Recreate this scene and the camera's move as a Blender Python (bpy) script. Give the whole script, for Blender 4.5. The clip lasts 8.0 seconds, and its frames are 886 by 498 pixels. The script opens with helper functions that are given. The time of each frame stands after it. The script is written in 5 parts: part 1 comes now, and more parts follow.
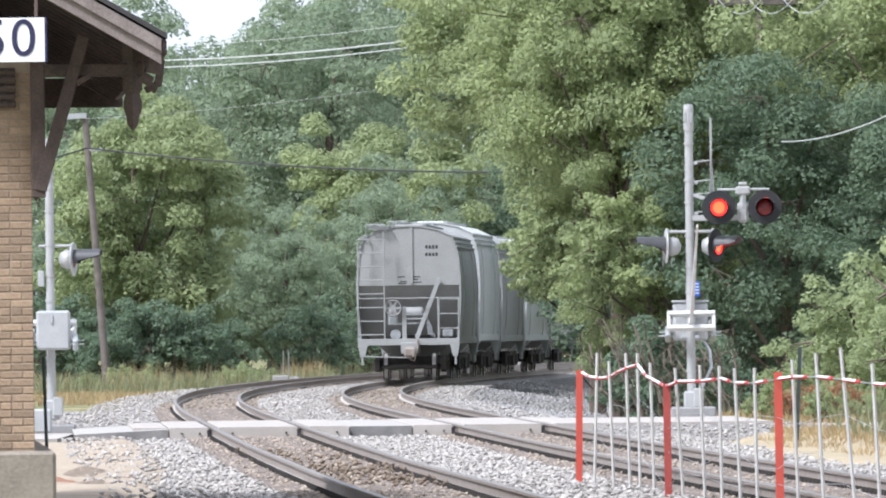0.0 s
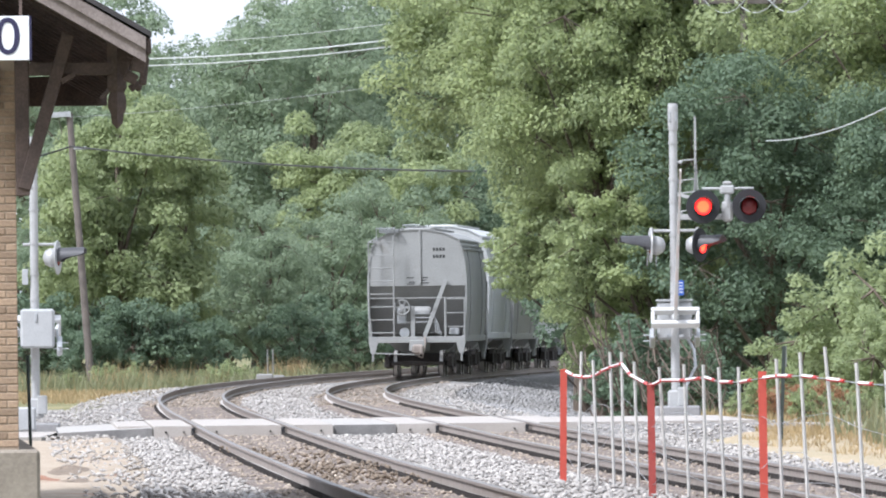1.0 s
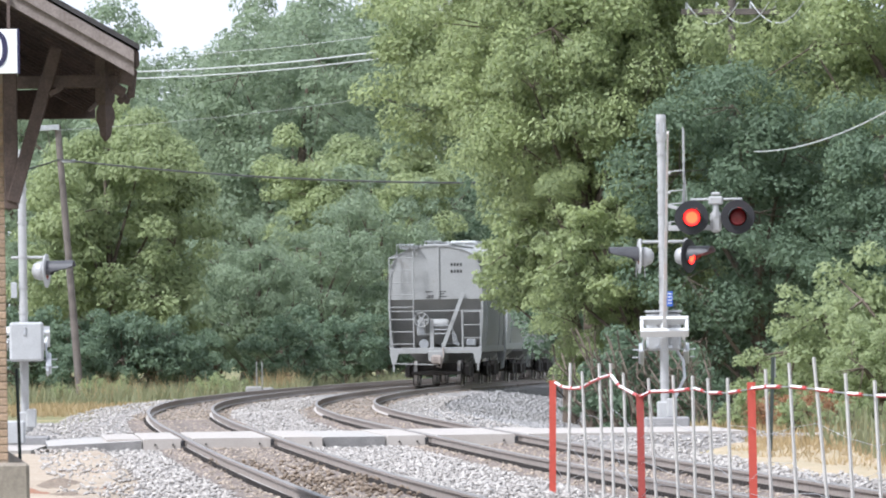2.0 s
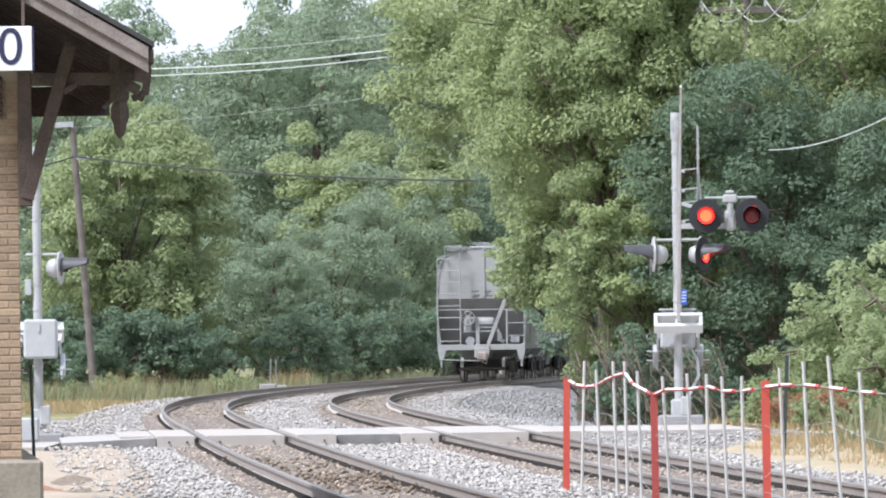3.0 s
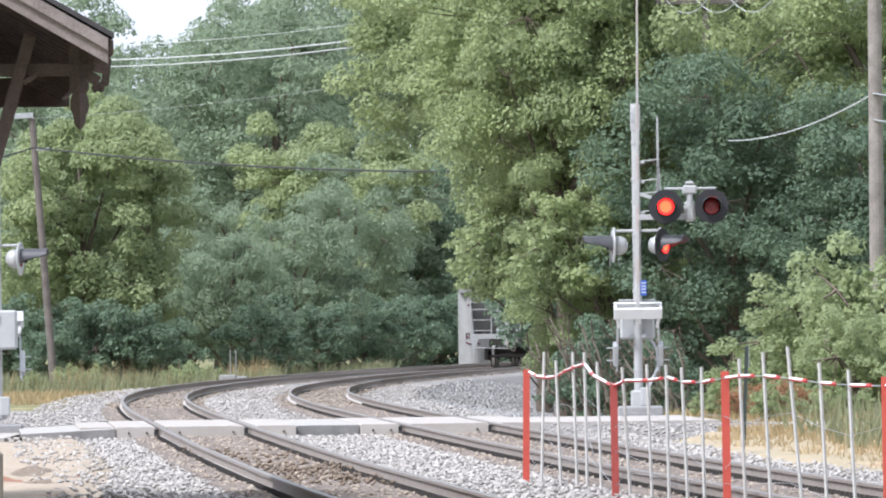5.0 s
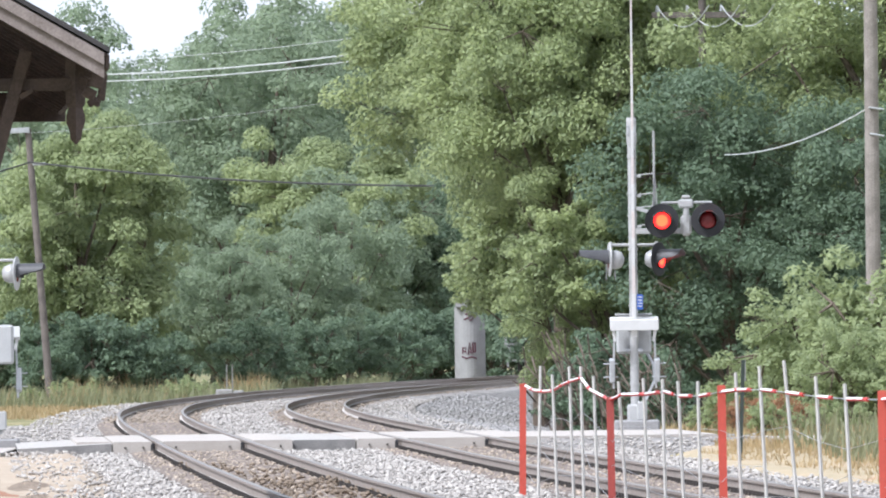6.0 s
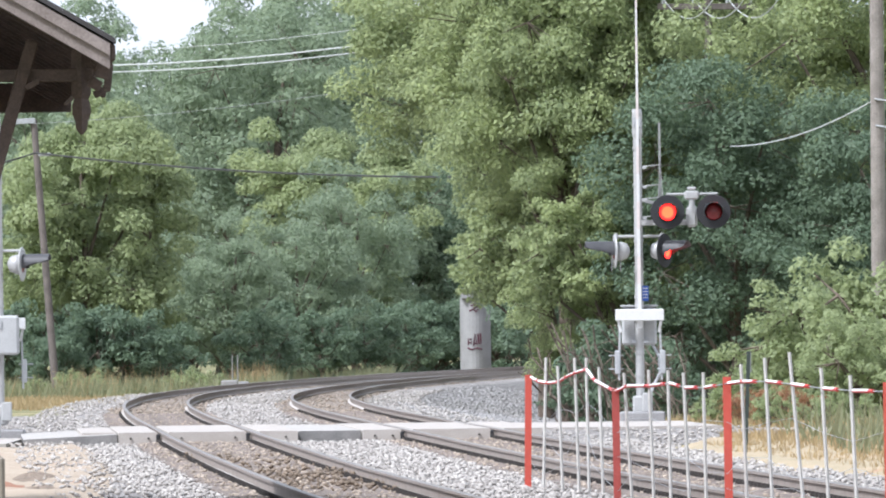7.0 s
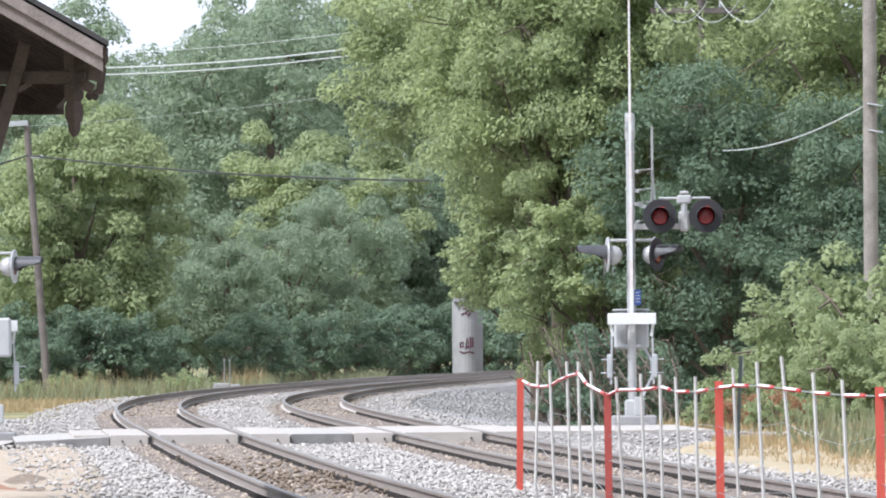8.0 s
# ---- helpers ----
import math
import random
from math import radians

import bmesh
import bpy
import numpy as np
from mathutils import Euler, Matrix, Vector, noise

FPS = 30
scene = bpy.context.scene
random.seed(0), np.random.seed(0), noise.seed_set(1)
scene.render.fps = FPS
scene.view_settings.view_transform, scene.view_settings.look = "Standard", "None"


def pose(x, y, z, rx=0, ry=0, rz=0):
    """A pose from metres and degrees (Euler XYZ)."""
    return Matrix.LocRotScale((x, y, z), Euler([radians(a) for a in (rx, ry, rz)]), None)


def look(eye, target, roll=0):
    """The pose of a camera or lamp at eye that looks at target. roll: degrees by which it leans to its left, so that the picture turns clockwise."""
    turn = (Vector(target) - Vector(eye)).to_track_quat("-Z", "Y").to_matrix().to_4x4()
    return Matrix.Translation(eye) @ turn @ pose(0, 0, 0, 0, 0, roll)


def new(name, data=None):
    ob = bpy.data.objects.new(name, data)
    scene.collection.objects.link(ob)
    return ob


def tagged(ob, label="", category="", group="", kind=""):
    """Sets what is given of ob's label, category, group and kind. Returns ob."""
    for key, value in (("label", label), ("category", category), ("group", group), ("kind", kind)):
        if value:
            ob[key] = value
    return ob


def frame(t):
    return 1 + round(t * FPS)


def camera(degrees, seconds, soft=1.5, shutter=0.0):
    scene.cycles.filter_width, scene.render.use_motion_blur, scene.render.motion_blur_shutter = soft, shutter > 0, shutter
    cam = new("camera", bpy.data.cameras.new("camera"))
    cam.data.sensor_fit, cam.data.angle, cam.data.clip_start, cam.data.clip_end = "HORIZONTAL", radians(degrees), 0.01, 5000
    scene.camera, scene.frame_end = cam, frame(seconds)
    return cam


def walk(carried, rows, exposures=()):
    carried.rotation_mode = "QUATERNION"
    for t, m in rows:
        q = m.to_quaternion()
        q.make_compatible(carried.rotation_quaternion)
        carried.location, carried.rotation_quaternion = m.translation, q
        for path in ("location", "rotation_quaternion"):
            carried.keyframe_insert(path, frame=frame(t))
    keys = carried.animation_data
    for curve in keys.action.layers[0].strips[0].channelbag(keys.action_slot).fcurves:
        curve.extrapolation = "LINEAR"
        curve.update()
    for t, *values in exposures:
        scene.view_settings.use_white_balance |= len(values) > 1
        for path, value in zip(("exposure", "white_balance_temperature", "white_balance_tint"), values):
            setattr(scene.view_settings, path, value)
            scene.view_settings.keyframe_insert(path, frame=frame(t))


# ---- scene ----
# ---------------- camera ----------------
EYE = Vector((0.0, 0.0, 1.63))
FOCAL = 20000.0
K = FOCAL / 8500  # depth of the plan: distances along y are given in units of K metres
cam = camera(2 * math.degrees(math.atan(784 / FOCAL)), 8.0, soft=2.0)
# seconds, pan to the right, rise (both in thousandths of a radian), extra lean in degrees
SWAY = [(0.0, 0.0, 0.0, 0.0), (0.5, 0.95, -0.40, 0.060), (1.0, 3.27, -0.30, 0.058), (1.5, 4.90, 0.48, -0.03),
        (2.0, 5.65, 2.13, -0.135), (2.2, 3.6, 2.4, -0.09), (3.3, 3.7, 1.12, -0.01), (3.5, 5.31, 0.72, 0.01), (4.0, 8.54, 0.42, 0.035),
        (4.2, 9.15, -0.5, 0.0), (5.3, 11.65, 0.08, -0.05), (5.5, 12.24, 1.23, -0.060), (6.0, 11.86, 2.67, -0.106), (6.5, 11.95, 1.90, -0.08),
        (7.0, 10.67, 0.85, -0.03), (7.5, 10.68, 1.0, -0.09), (8.0, 12.27, 1.56, 0.12)]
PITCH0, ROLL0 = 0.01630, -0.69


def aim(pan, rise, lean):
    a, b = pan / 1000 / K, (PITCH0 + rise / 1000) / K
    return look(EYE, EYE + Vector((math.tan(a), 1.0, math.tan(b))) * 50, ROLL0 + lean)


walk(cam, [(t, aim(p, r, l)) for t, p, r, l in SWAY], exposures=[(0.0, 0.92, 5680, 13), (8.0, 0.92, 5680, 13)])

# ---------------- light ----------------
world = bpy.data.worlds.new("sky")
scene.world = world
world.use_nodes = True
wn = world.node_tree
sky = wn.nodes.new("ShaderNodeTexSky")
sky.sky_type = "NISHITA"
sky.sun_disc = False
sky.sun_elevation, sky.sun_rotation = radians(51), radians(-130)
sky.air_density, sky.dust_density, sky.ozone_density = 1.4, 6.0, 1.0
# a bright, thinly overcast sky: white cloud over most of the blue
veil = wn.nodes.new("ShaderNodeMix")
veil.data_type = "RGBA"
veil.inputs["Factor"].default_value = 0.88
veil.inputs["B"].default_value = (4.3, 4.35, 4.35, 1)
wn.links.new(sky.outputs["Color"], veil.inputs["A"])
wn.links.new(veil.outputs["Result"], wn.nodes["Background"].inputs["Color"])
wn.nodes["Background"].inputs["Strength"].default_value = 0.15
sun = new("sun", bpy.data.lights.new("sun", "SUN"))
sun.data.energy, sun.data.angle, sun.data.color = 3.0, radians(10), (1.0, 0.965, 0.90)
sun.matrix_world = look((-98, -76, 153), (0, 0, 0))


# ---------------- materials ----------------
def material(name, c1, c2=None, rough=0.7, scale=4.0, fine=40.0, bump=0.2, metal=0.0, spots=None, depth=0.01, island=0.0):
    """Two scales of mottling between c1 and c2, fine relief, optional stains, optional change from piece to piece."""
    c2 = c2 or tuple(v * 0.7 for v in c1)
    m = bpy.data.materials.new(name)
    m.use_nodes = True
    n, l = m.node_tree.nodes, m.node_tree.links
    b = n["Principled BSDF"]
    b.inputs["Roughness"].default_value, b.inputs["Metallic"].default_value = rough, metal
    tc = n.new("ShaderNodeTexCoord")
    big, small = n.new("ShaderNodeTexNoise"), n.new("ShaderNodeTexNoise")
    big.inputs["Scale"].default_value, small.inputs["Scale"].default_value = scale, fine
    big.inputs["Detail"].default_value, small.inputs["Detail"].default_value = 5, 4
    for t in (big, small):
        l.new(tc.outputs["Object"], t.inputs["Vector"])
    add = n.new("ShaderNodeMath")
    add.operation = "ADD"
    l.new(big.outputs["Fac"], add.inputs[0])
    l.new(small.outputs["Fac"], add.inputs[1])
    ramp = n.new("ShaderNodeMapRange")
    ramp.inputs["From Min"].default_value, ramp.inputs["From Max"].default_value = 0.75, 1.25
    l.new(add.outputs[0], ramp.inputs["Value"])
    mix = n.new("ShaderNodeMix")
    mix.data_type = "RGBA"
    mix.inputs["A"].default_value, mix.inputs["B"].default_value = (*c1, 1), (*c2, 1)
    l.new(ramp.outputs[0], mix.inputs["Factor"])
    out = mix.outputs["Result"]
    if spots:
        st = n.new("ShaderNodeTexNoise")
        st.inputs["Scale"].default_value, st.inputs["Detail"].default_value = spots[1], 6
        l.new(tc.outputs["Object"], st.inputs["Vector"])
        r2 = n.new("ShaderNodeMapRange")
        r2.inputs["From Min"].default_value, r2.inputs["From Max"].default_value = spots[2], spots[2] + 0.12
        l.new(st.outputs["Fac"], r2.inputs["Value"])
        mx = n.new("ShaderNodeMix")
        mx.data_type = "RGBA"
        l.new(r2.outputs[0], mx.inputs["Factor"])
        l.new(out, mx.inputs["A"])
        mx.inputs["B"].default_value = (*spots[0], 1)
        out = mx.outputs["Result"]
    if island:
        geo, info = n.new("ShaderNodeNewGeometry"), n.new("ShaderNodeObjectInfo")
        s = n.new("ShaderNodeMath")
        s.operation = "ADD"
        l.new(geo.outputs["Random Per Island"], s.inputs[0])
        l.new(info.outputs["Random"], s.inputs[1])
        r3 = n.new("ShaderNodeMapRange")
        r3.inputs["From Min"].default_value, r3.inputs["From Max"].default_value = 0, 2
        r3.inputs["To Min"].default_value, r3.inputs["To Max"].default_value = 1 - island, 1 + island
        l.new(s.outputs[0], r3.inputs["Value"])
        hs = n.new("ShaderNodeHueSaturation")
        l.new(r3.outputs[0], hs.inputs["Value"])
        l.new(out, hs.inputs["Color"])
        out = hs.outputs["Color"]
    l.new(out, b.inputs["Base Color"])
    if bump:
        bp = n.new("ShaderNodeBump")
        bp.inputs["Strength"].default_value, bp.inputs["Distance"].default_value = bump, depth
        l.new(small.outputs["Fac"], bp.inputs["Height"])
        l.new(bp.outputs["Normal"], b.inputs["Normal"])
    return m


def leaf_material(name, dark, light, through_share=0.35):
    """Matt leaves, each with its own shade, with some light passing through them."""
    m = bpy.data.materials.new(name)
    m.use_nodes = True
    n, l = m.node_tree.nodes, m.node_tree.links
    b = n["Principled BSDF"]
    b.inputs["Roughness"].default_value = 0.55
    b.inputs["Specular IOR Level"].default_value = 0.3
    geo, tc, big = n.new("ShaderNodeNewGeometry"), n.new("ShaderNodeTexCoord"), n.new("ShaderNodeTexNoise")
    big.inputs["Scale"].default_value = 0.45
    l.new(tc.outputs["Object"], big.inputs["Vector"])
    add = n.new("ShaderNodeMath")
    add.operation = "MULTIPLY_ADD"
    add.inputs[1].default_value = 0.55
    l.new(geo.outputs["Random Per Island"], add.inputs[0])
    sub = n.new("ShaderNodeMapRange")
    sub.inputs["From Min"].default_value, sub.inputs["From Max"].default_value = 0.3, 0.7
    sub.inputs["To Max"].default_value = 0.45
    l.new(big.outputs["Fac"], sub.inputs["Value"])
    l.new(sub.outputs[0], add.inputs[2])
    mix = n.new("ShaderNodeMix")
    mix.data_type = "RGBA"
    mix.inputs["A"].default_value, mix.inputs["B"].default_value = (*dark, 1), (*light, 1)
    l.new(add.outputs[0], mix.inputs["Factor"])
    l.new(mix.outputs["Result"], b.inputs["Base Color"])
    tr = n.new("ShaderNodeBsdfTranslucent")
    l.new(mix.outputs["Result"], tr.inputs["Color"])
    ms = n.new("ShaderNodeMixShader")
    ms.inputs[0].default_value = through_share
    l.new(b.outputs[0], ms.inputs[1])
    l.new(tr.outputs[0], ms.inputs[2])
    l.new(ms.outputs[0], n["Material Output"].inputs["Surface"])
    return m


def glow(name, color, strength):
    m = bpy.data.materials.new(name)
    m.use_nodes = True
    b = m.node_tree.nodes["Principled BSDF"]
    b.inputs["Base Color"].default_value = (*color, 1)
    b.inputs["Emission Color"].default_value = (*color, 1)
    b.inputs["Emission Strength"].default_value = strength
    return m


M_BALLAST = material("ballast_stone", (0.32, 0.30, 0.28), (0.16, 0.15, 0.14), 0.9, 2.0, 22, 1.0, depth=0.05, spots=((0.13, 0.12, 0.11), 9, 0.6))
# dark cinder, its tone lowered further to put tree shade on the slope
M_CINDER = material("shaded_cinder_gravel", (0.22, 0.21, 0.20), (0.10, 0.095, 0.09), 0.95, 1.5, 18, 1.0, depth=0.06, spots=((0.32, 0.31, 0.30), 6, 0.6))
M_DARKSTONE = material("shaded_slope_stone", (0.30, 0.29, 0.28), (0.15, 0.145, 0.14), 0.95, 3, 60, 0.3, island=0.45)
M_STONE = material("crushed_stone", (0.46, 0.43, 0.395), (0.25, 0.23, 0.21), 0.9, 3, 60, 0.3, island=0.45)
M_CRIB = material("brown_track_gravel", (0.285, 0.24, 0.20), (0.16, 0.132, 0.108), 0.95, 3, 30, 1.0, depth=0.04, spots=((0.36, 0.33, 0.30), 14, 0.6))
M_CRIBSTONE = material("rust_dusted_stone", (0.38, 0.32, 0.255), (0.16, 0.128, 0.10), 0.95, 3, 60, 0.3, island=0.6)
M_TIE = material("weathered_tie", (0.24, 0.20, 0.175), (0.13, 0.11, 0.095), 0.95, 3, 35, 0.7)
M_RAIL = material("rusty_rail", (0.29, 0.25, 0.22), (0.19, 0.16, 0.14), 0.75, 5, 60, 0.2)
M_RAILTOP = material("worn_rail_head", (0.24, 0.22, 0.20), (0.16, 0.145, 0.13), 0.5, 3, 50, 0.05, metal=0.35)
# pale foot: the highlight along the rail's base put into its colour
M_FOOT = material("highlit_rail_foot", (0.46, 0.43, 0.40), (0.30, 0.27, 0.245), 0.85, 5, 60, 0.2)
M_CONCRETE = material("pale_concrete", (0.41, 0.375, 0.34), (0.32, 0.29, 0.26), 0.85, 2, 45, 0.3, spots=((0.42, 0.39, 0.35), 3, 0.66))
M_OLDCONC = material("old_concrete", (0.30, 0.297, 0.293), (0.215, 0.21, 0.21), 0.9, 1.5, 30, 0.4, spots=((0.22, 0.21, 0.2), 2, 0.62))
M_ASPHALT = material("asphalt", (0.24, 0.23, 0.22), (0.13, 0.126, 0.122), 0.9, 3, 60, 0.7)
M_DIRT = material("sandy_dirt", (0.40, 0.33, 0.25), (0.29, 0.23, 0.165), 0.95, 0.8, 14, 0.8, depth=0.04, spots=((0.30, 0.15, 0.09), 0.5, 0.6))
M_EARTH = material("earth_and_grass", (0.20, 0.18, 0.075), (0.10, 0.11, 0.04), 0.95, 0.25, 6, 0.9, depth=0.05, spots=((0.36, 0.30, 0.16), 0.35, 0.55))
M_SOIL = material("shaded_soil", (0.27, 0.21, 0.155), (0.15, 0.115, 0.082), 0.95, 2.5, 12, 1.0, depth=0.08)
M_BARK = material("bark", (0.16, 0.125, 0.095), (0.08, 0.062, 0.048), 0.95, 4, 30, 0.9, depth=0.03)
M_DARKPOLE = material("dark_utility_wood", (0.17, 0.145, 0.13), (0.09, 0.078, 0.07), 0.9, 3, 40, 0.5)
M_DUSTY = material("dust_covered_asphalt", (0.40, 0.38, 0.35), (0.30, 0.28, 0.26), 0.9, 1.5, 40, 0.4)
M_POLE = material("grey_utility_wood", (0.30, 0.27, 0.24), (0.17, 0.15, 0.13), 0.9, 3, 40, 0.5)
M_SILVER = material("aluminium_paint", (0.42, 0.42, 0.415), (0.32, 0.32, 0.315), 0.42, 3, 50, 0.08, metal=0.15, spots=((0.42, 0.41, 0.39), 6, 0.68))
M_WHITE = material("white_paint", (0.60, 0.60, 0.59), (0.52, 0.52, 0.51), 0.5, 4, 50, 0.06, spots=((0.5, 0.48, 0.45), 8, 0.68))
M_HOOD = material("dark_grey_hood", (0.06, 0.06, 0.064), (0.035, 0.035, 0.038), 0.5, 4, 40, 0.05)
M_BLACK = material("black_enamel", (0.02, 0.02, 0.022), (0.011, 0.011, 0.013), 0.75, 4, 40, 0.05)
M_DARKRED = material("unlit_red_lens", (0.20, 0.018, 0.02), (0.12, 0.01, 0.012), 0.25, 20, 80, 0.3)
M_REDLENS = glow("lit_red_lens", (1.0, 0.055, 0.014), 3.0)
M_REDRIM = glow("lit_red_lens_rim", (1.0, 0.018, 0.012), 1.7)
M_STEEL = material("galvanised_steel", (0.48, 0.49, 0.50), (0.34, 0.35, 0.36), 0.45, 5, 60, 0.1, metal=0.5)
M_GREYBOX = material("grey_cabinet_paint", (0.40, 0.405, 0.405), (0.32, 0.325, 0.325), 0.5, 3, 40, 0.05)
M_BLUE = material("blue_sign_paint", (0.03, 0.10, 0.42), (0.03, 0.08, 0.33), 0.4, 8, 60, 0.03)
M_HOPPER = material("grey_car_paint", (0.31, 0.312, 0.305), (0.25, 0.252, 0.243), 0.6, 1.2, 22, 0.1, spots=((0.22, 0.205, 0.185), 1.6, 0.62))
M_HOPPER2 = material("white_car_paint", (0.52, 0.53, 0.525), (0.44, 0.45, 0.445), 0.6, 1.2, 22, 0.1, spots=((0.42, 0.40, 0.37), 1.6, 0.62))
M_TRUCK = material("truck_iron", (0.055, 0.048, 0.043), (0.028, 0.025, 0.023), 0.85, 5, 40, 0.3)
M_WHEEL = material("worn_wheel_tread", (0.55, 0.53, 0.51), (0.42, 0.40, 0.38), 0.4, 6, 50, 0.05, metal=0.25)
M_STENCIL = material("black_stencil", (0.035, 0.035, 0.035), (0.02, 0.02, 0.02), 0.7, 8, 40, 0.0)
M_BROWN = material("weathered_brown_timber", (0.105, 0.075, 0.062), (0.055, 0.04, 0.034), 0.85, 5, 45, 0.5)
M_TRIM = material("faded_brown_trim", (0.26, 0.22, 0.20), (0.16, 0.13, 0.115), 0.8, 5, 45, 0.3)
M_SHINGLE = material("dark_shingle", (0.06, 0.055, 0.055), (0.035, 0.033, 0.033), 0.9, 6, 60, 0.6)
M_MORTAR = material("pale_mortar", (0.36, 0.29, 0.215), (0.28, 0.22, 0.165), 0.95, 8, 60, 0.4)
M_BRICK = material("tan_brick", (0.37, 0.27, 0.18), (0.25, 0.175, 0.12), 0.9, 2.5, 45, 0.4, island=0.42)
M_FOUNDATION = material("warm_grey_stone", (0.29, 0.255, 0.205), (0.21, 0.18, 0.145), 0.9, 3, 30, 0.6, spots=((0.22, 0.2, 0.17), 2, 0.62))
M_SIGN = material("white_sign_board", (0.80, 0.81, 0.82), (0.74, 0.75, 0.76), 0.5, 3, 40, 0.03)
M_NAVY = material("navy_sign_edge", (0.026, 0.024, 0.075), (0.018, 0.016, 0.05), 0.5, 6, 40, 0.03)
M_ORANGE = material("safety_orange", (0.50, 0.075, 0.048), (0.41, 0.065, 0.042), 0.55, 4, 40, 0.08)
M_REDPOST = material("weathered_red_paint", (0.36, 0.065, 0.05), (0.28, 0.05, 0.04), 0.6, 4, 40, 0.1)
M_TURF = material("dry_turf", (0.40, 0.31, 0.205), (0.27, 0.235, 0.145), 0.95, 0.7, 9, 0.9, depth=0.04, spots=((0.34, 0.20, 0.12), 0.9, 0.6))
M_ROD = material("weathered_white_rod", (0.52, 0.50, 0.465), (0.44, 0.42, 0.39), 0.6, 10, 60, 0.1)
M_FADEDRED = material("faded_red_stripe", (0.60, 0.545, 0.52), (0.52, 0.47, 0.45), 0.6, 10, 50, 0.05)
M_TAPEW = material("white_and_highlight_tape", (0.80, 0.78, 0.76), (0.70, 0.68, 0.66), 0.5, 10, 50, 0.05)
M_TAPER = material("red_tape", (0.60, 0.05, 0.04), (0.48, 0.04, 0.035), 0.5, 10, 50, 0.05)
M_GREENPOST = material("dark_green_post", (0.035, 0.05, 0.042), (0.02, 0.028, 0.024), 0.7, 10, 50, 0.1)
M_WIRE = material("black_cable", (0.03, 0.03, 0.03), (0.02, 0.02, 0.02), 0.7, 5, 30, 0.0)
M_PALEWIRE = material("bright_cable", (0.55, 0.56, 0.56), (0.45, 0.46, 0.46), 0.5, 5, 30, 0.0)
M_GRAFFITI = material("dark_red_spray", (0.10, 0.02, 0.035), (0.06, 0.015, 0.03), 0.8, 6, 30, 0.0)
# Sunlight is put into A's colour, distance haze into B's and C's
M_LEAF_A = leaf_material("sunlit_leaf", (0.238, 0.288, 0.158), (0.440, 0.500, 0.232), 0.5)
M_LEAF_B = leaf_material("hazed_leaf", (0.208, 0.265, 0.182), (0.308, 0.376, 0.238), 0.52)
# the same leaf darkened: shade of hollow and undergrowth put into its colour
M_LEAF_D = leaf_material("shade_toned_leaf", (0.125, 0.178, 0.122), (0.185, 0.250, 0.152), 0.48)
M_LEAF_C = leaf_material("fresh_hazed_leaf", (0.260, 0.312, 0.168), (0.385, 0.440, 0.218), 0.5)
M_LEAF_R = leaf_material("rusty_leaf", (0.26, 0.13, 0.07), (0.40, 0.22, 0.12), 0.4)
M_GRASS = leaf_material("green_grass", (0.15, 0.165, 0.09), (0.27, 0.27, 0.15), 0.3)
M_STRAW = leaf_material("dry_grass", (0.27, 0.20, 0.10), (0.46, 0.35, 0.19), 0.25)


# ---------------- mesh helpers ----------------
def part(name, bm, mat, parent=None, label="", smooth=False):
    me = bpy.data.meshes.new(name)
    bm.normal_update()
    bm.to_mesh(me)
    bm.free()
    for mm in (mat if isinstance(mat, (list, tuple)) else [mat]):
        me.materials.append(mm)
    if smooth:
        me.polygons.foreach_set("use_smooth", [True] * len(me.polygons))
    ob = new(name, me)
    if parent is not None:
        ob.parent = parent
    if label:
        ob["label"] = label
    return ob


def thing(name, m, label, category, group="", kind=""):
    ob = new(name)
    ob.matrix_world = m
    return tagged(ob, label, category, group, kind)


def box(bm, c, s, r=None, bevel=0.0):
    """A box with centre c and size s, turned by the matrix r, with chamfered edges."""
    g = bmesh.ops.create_cube(bm, size=1.0)["verts"]
    for v in g:
        v.co = Vector((v.co.x * s[0], v.co.y * s[1], v.co.z * s[2]))
    if bevel:
        es = list({e for v in g for e in v.link_edges})
        g = bmesh.ops.bevel(bm, geom=es, offset=bevel, segments=1, affect="EDGES", profile=0.5)["verts"]
    for v in g:
        v.co = (r @ v.co if r else v.co) + Vector(c)
    return bm


def cyl(bm, a, b, r1, r2=None, n=12):
    a, b = Vector(a), Vector(b)
    d = b - a
    g = bmesh.ops.create_cone(bm, cap_ends=True, segments=n, radius1=r1, radius2=r1 if r2 is None else r2, depth=d.length)["verts"]
    m = Matrix.Translation((a + b) / 2) @ d.to_track_quat("Z", "Y").to_matrix().to_4x4()
    bmesh.ops.transform(bm, matrix=m, verts=g)
    return bm


def lathe(bm, profile, m=None, n=20):
    """Turns (radius, height) pairs round z, then moves them by m."""
    m = m or Matrix()
    rings = []
    for r, h in profile:
        rings.append([bm.verts.new(m @ Vector((r * math.cos(2 * math.pi * k / n), r * math.sin(2 * math.pi * k / n), h))) for k in range(n)])
    for p, q in zip(rings, rings[1:]):
        for k in range(n):
            bm.faces.new((p[k], p[(k + 1) % n], q[(k + 1) % n], q[k]))
    bm.faces.new(rings[0][::-1])
    bm.faces.new(rings[-1])
    return bm


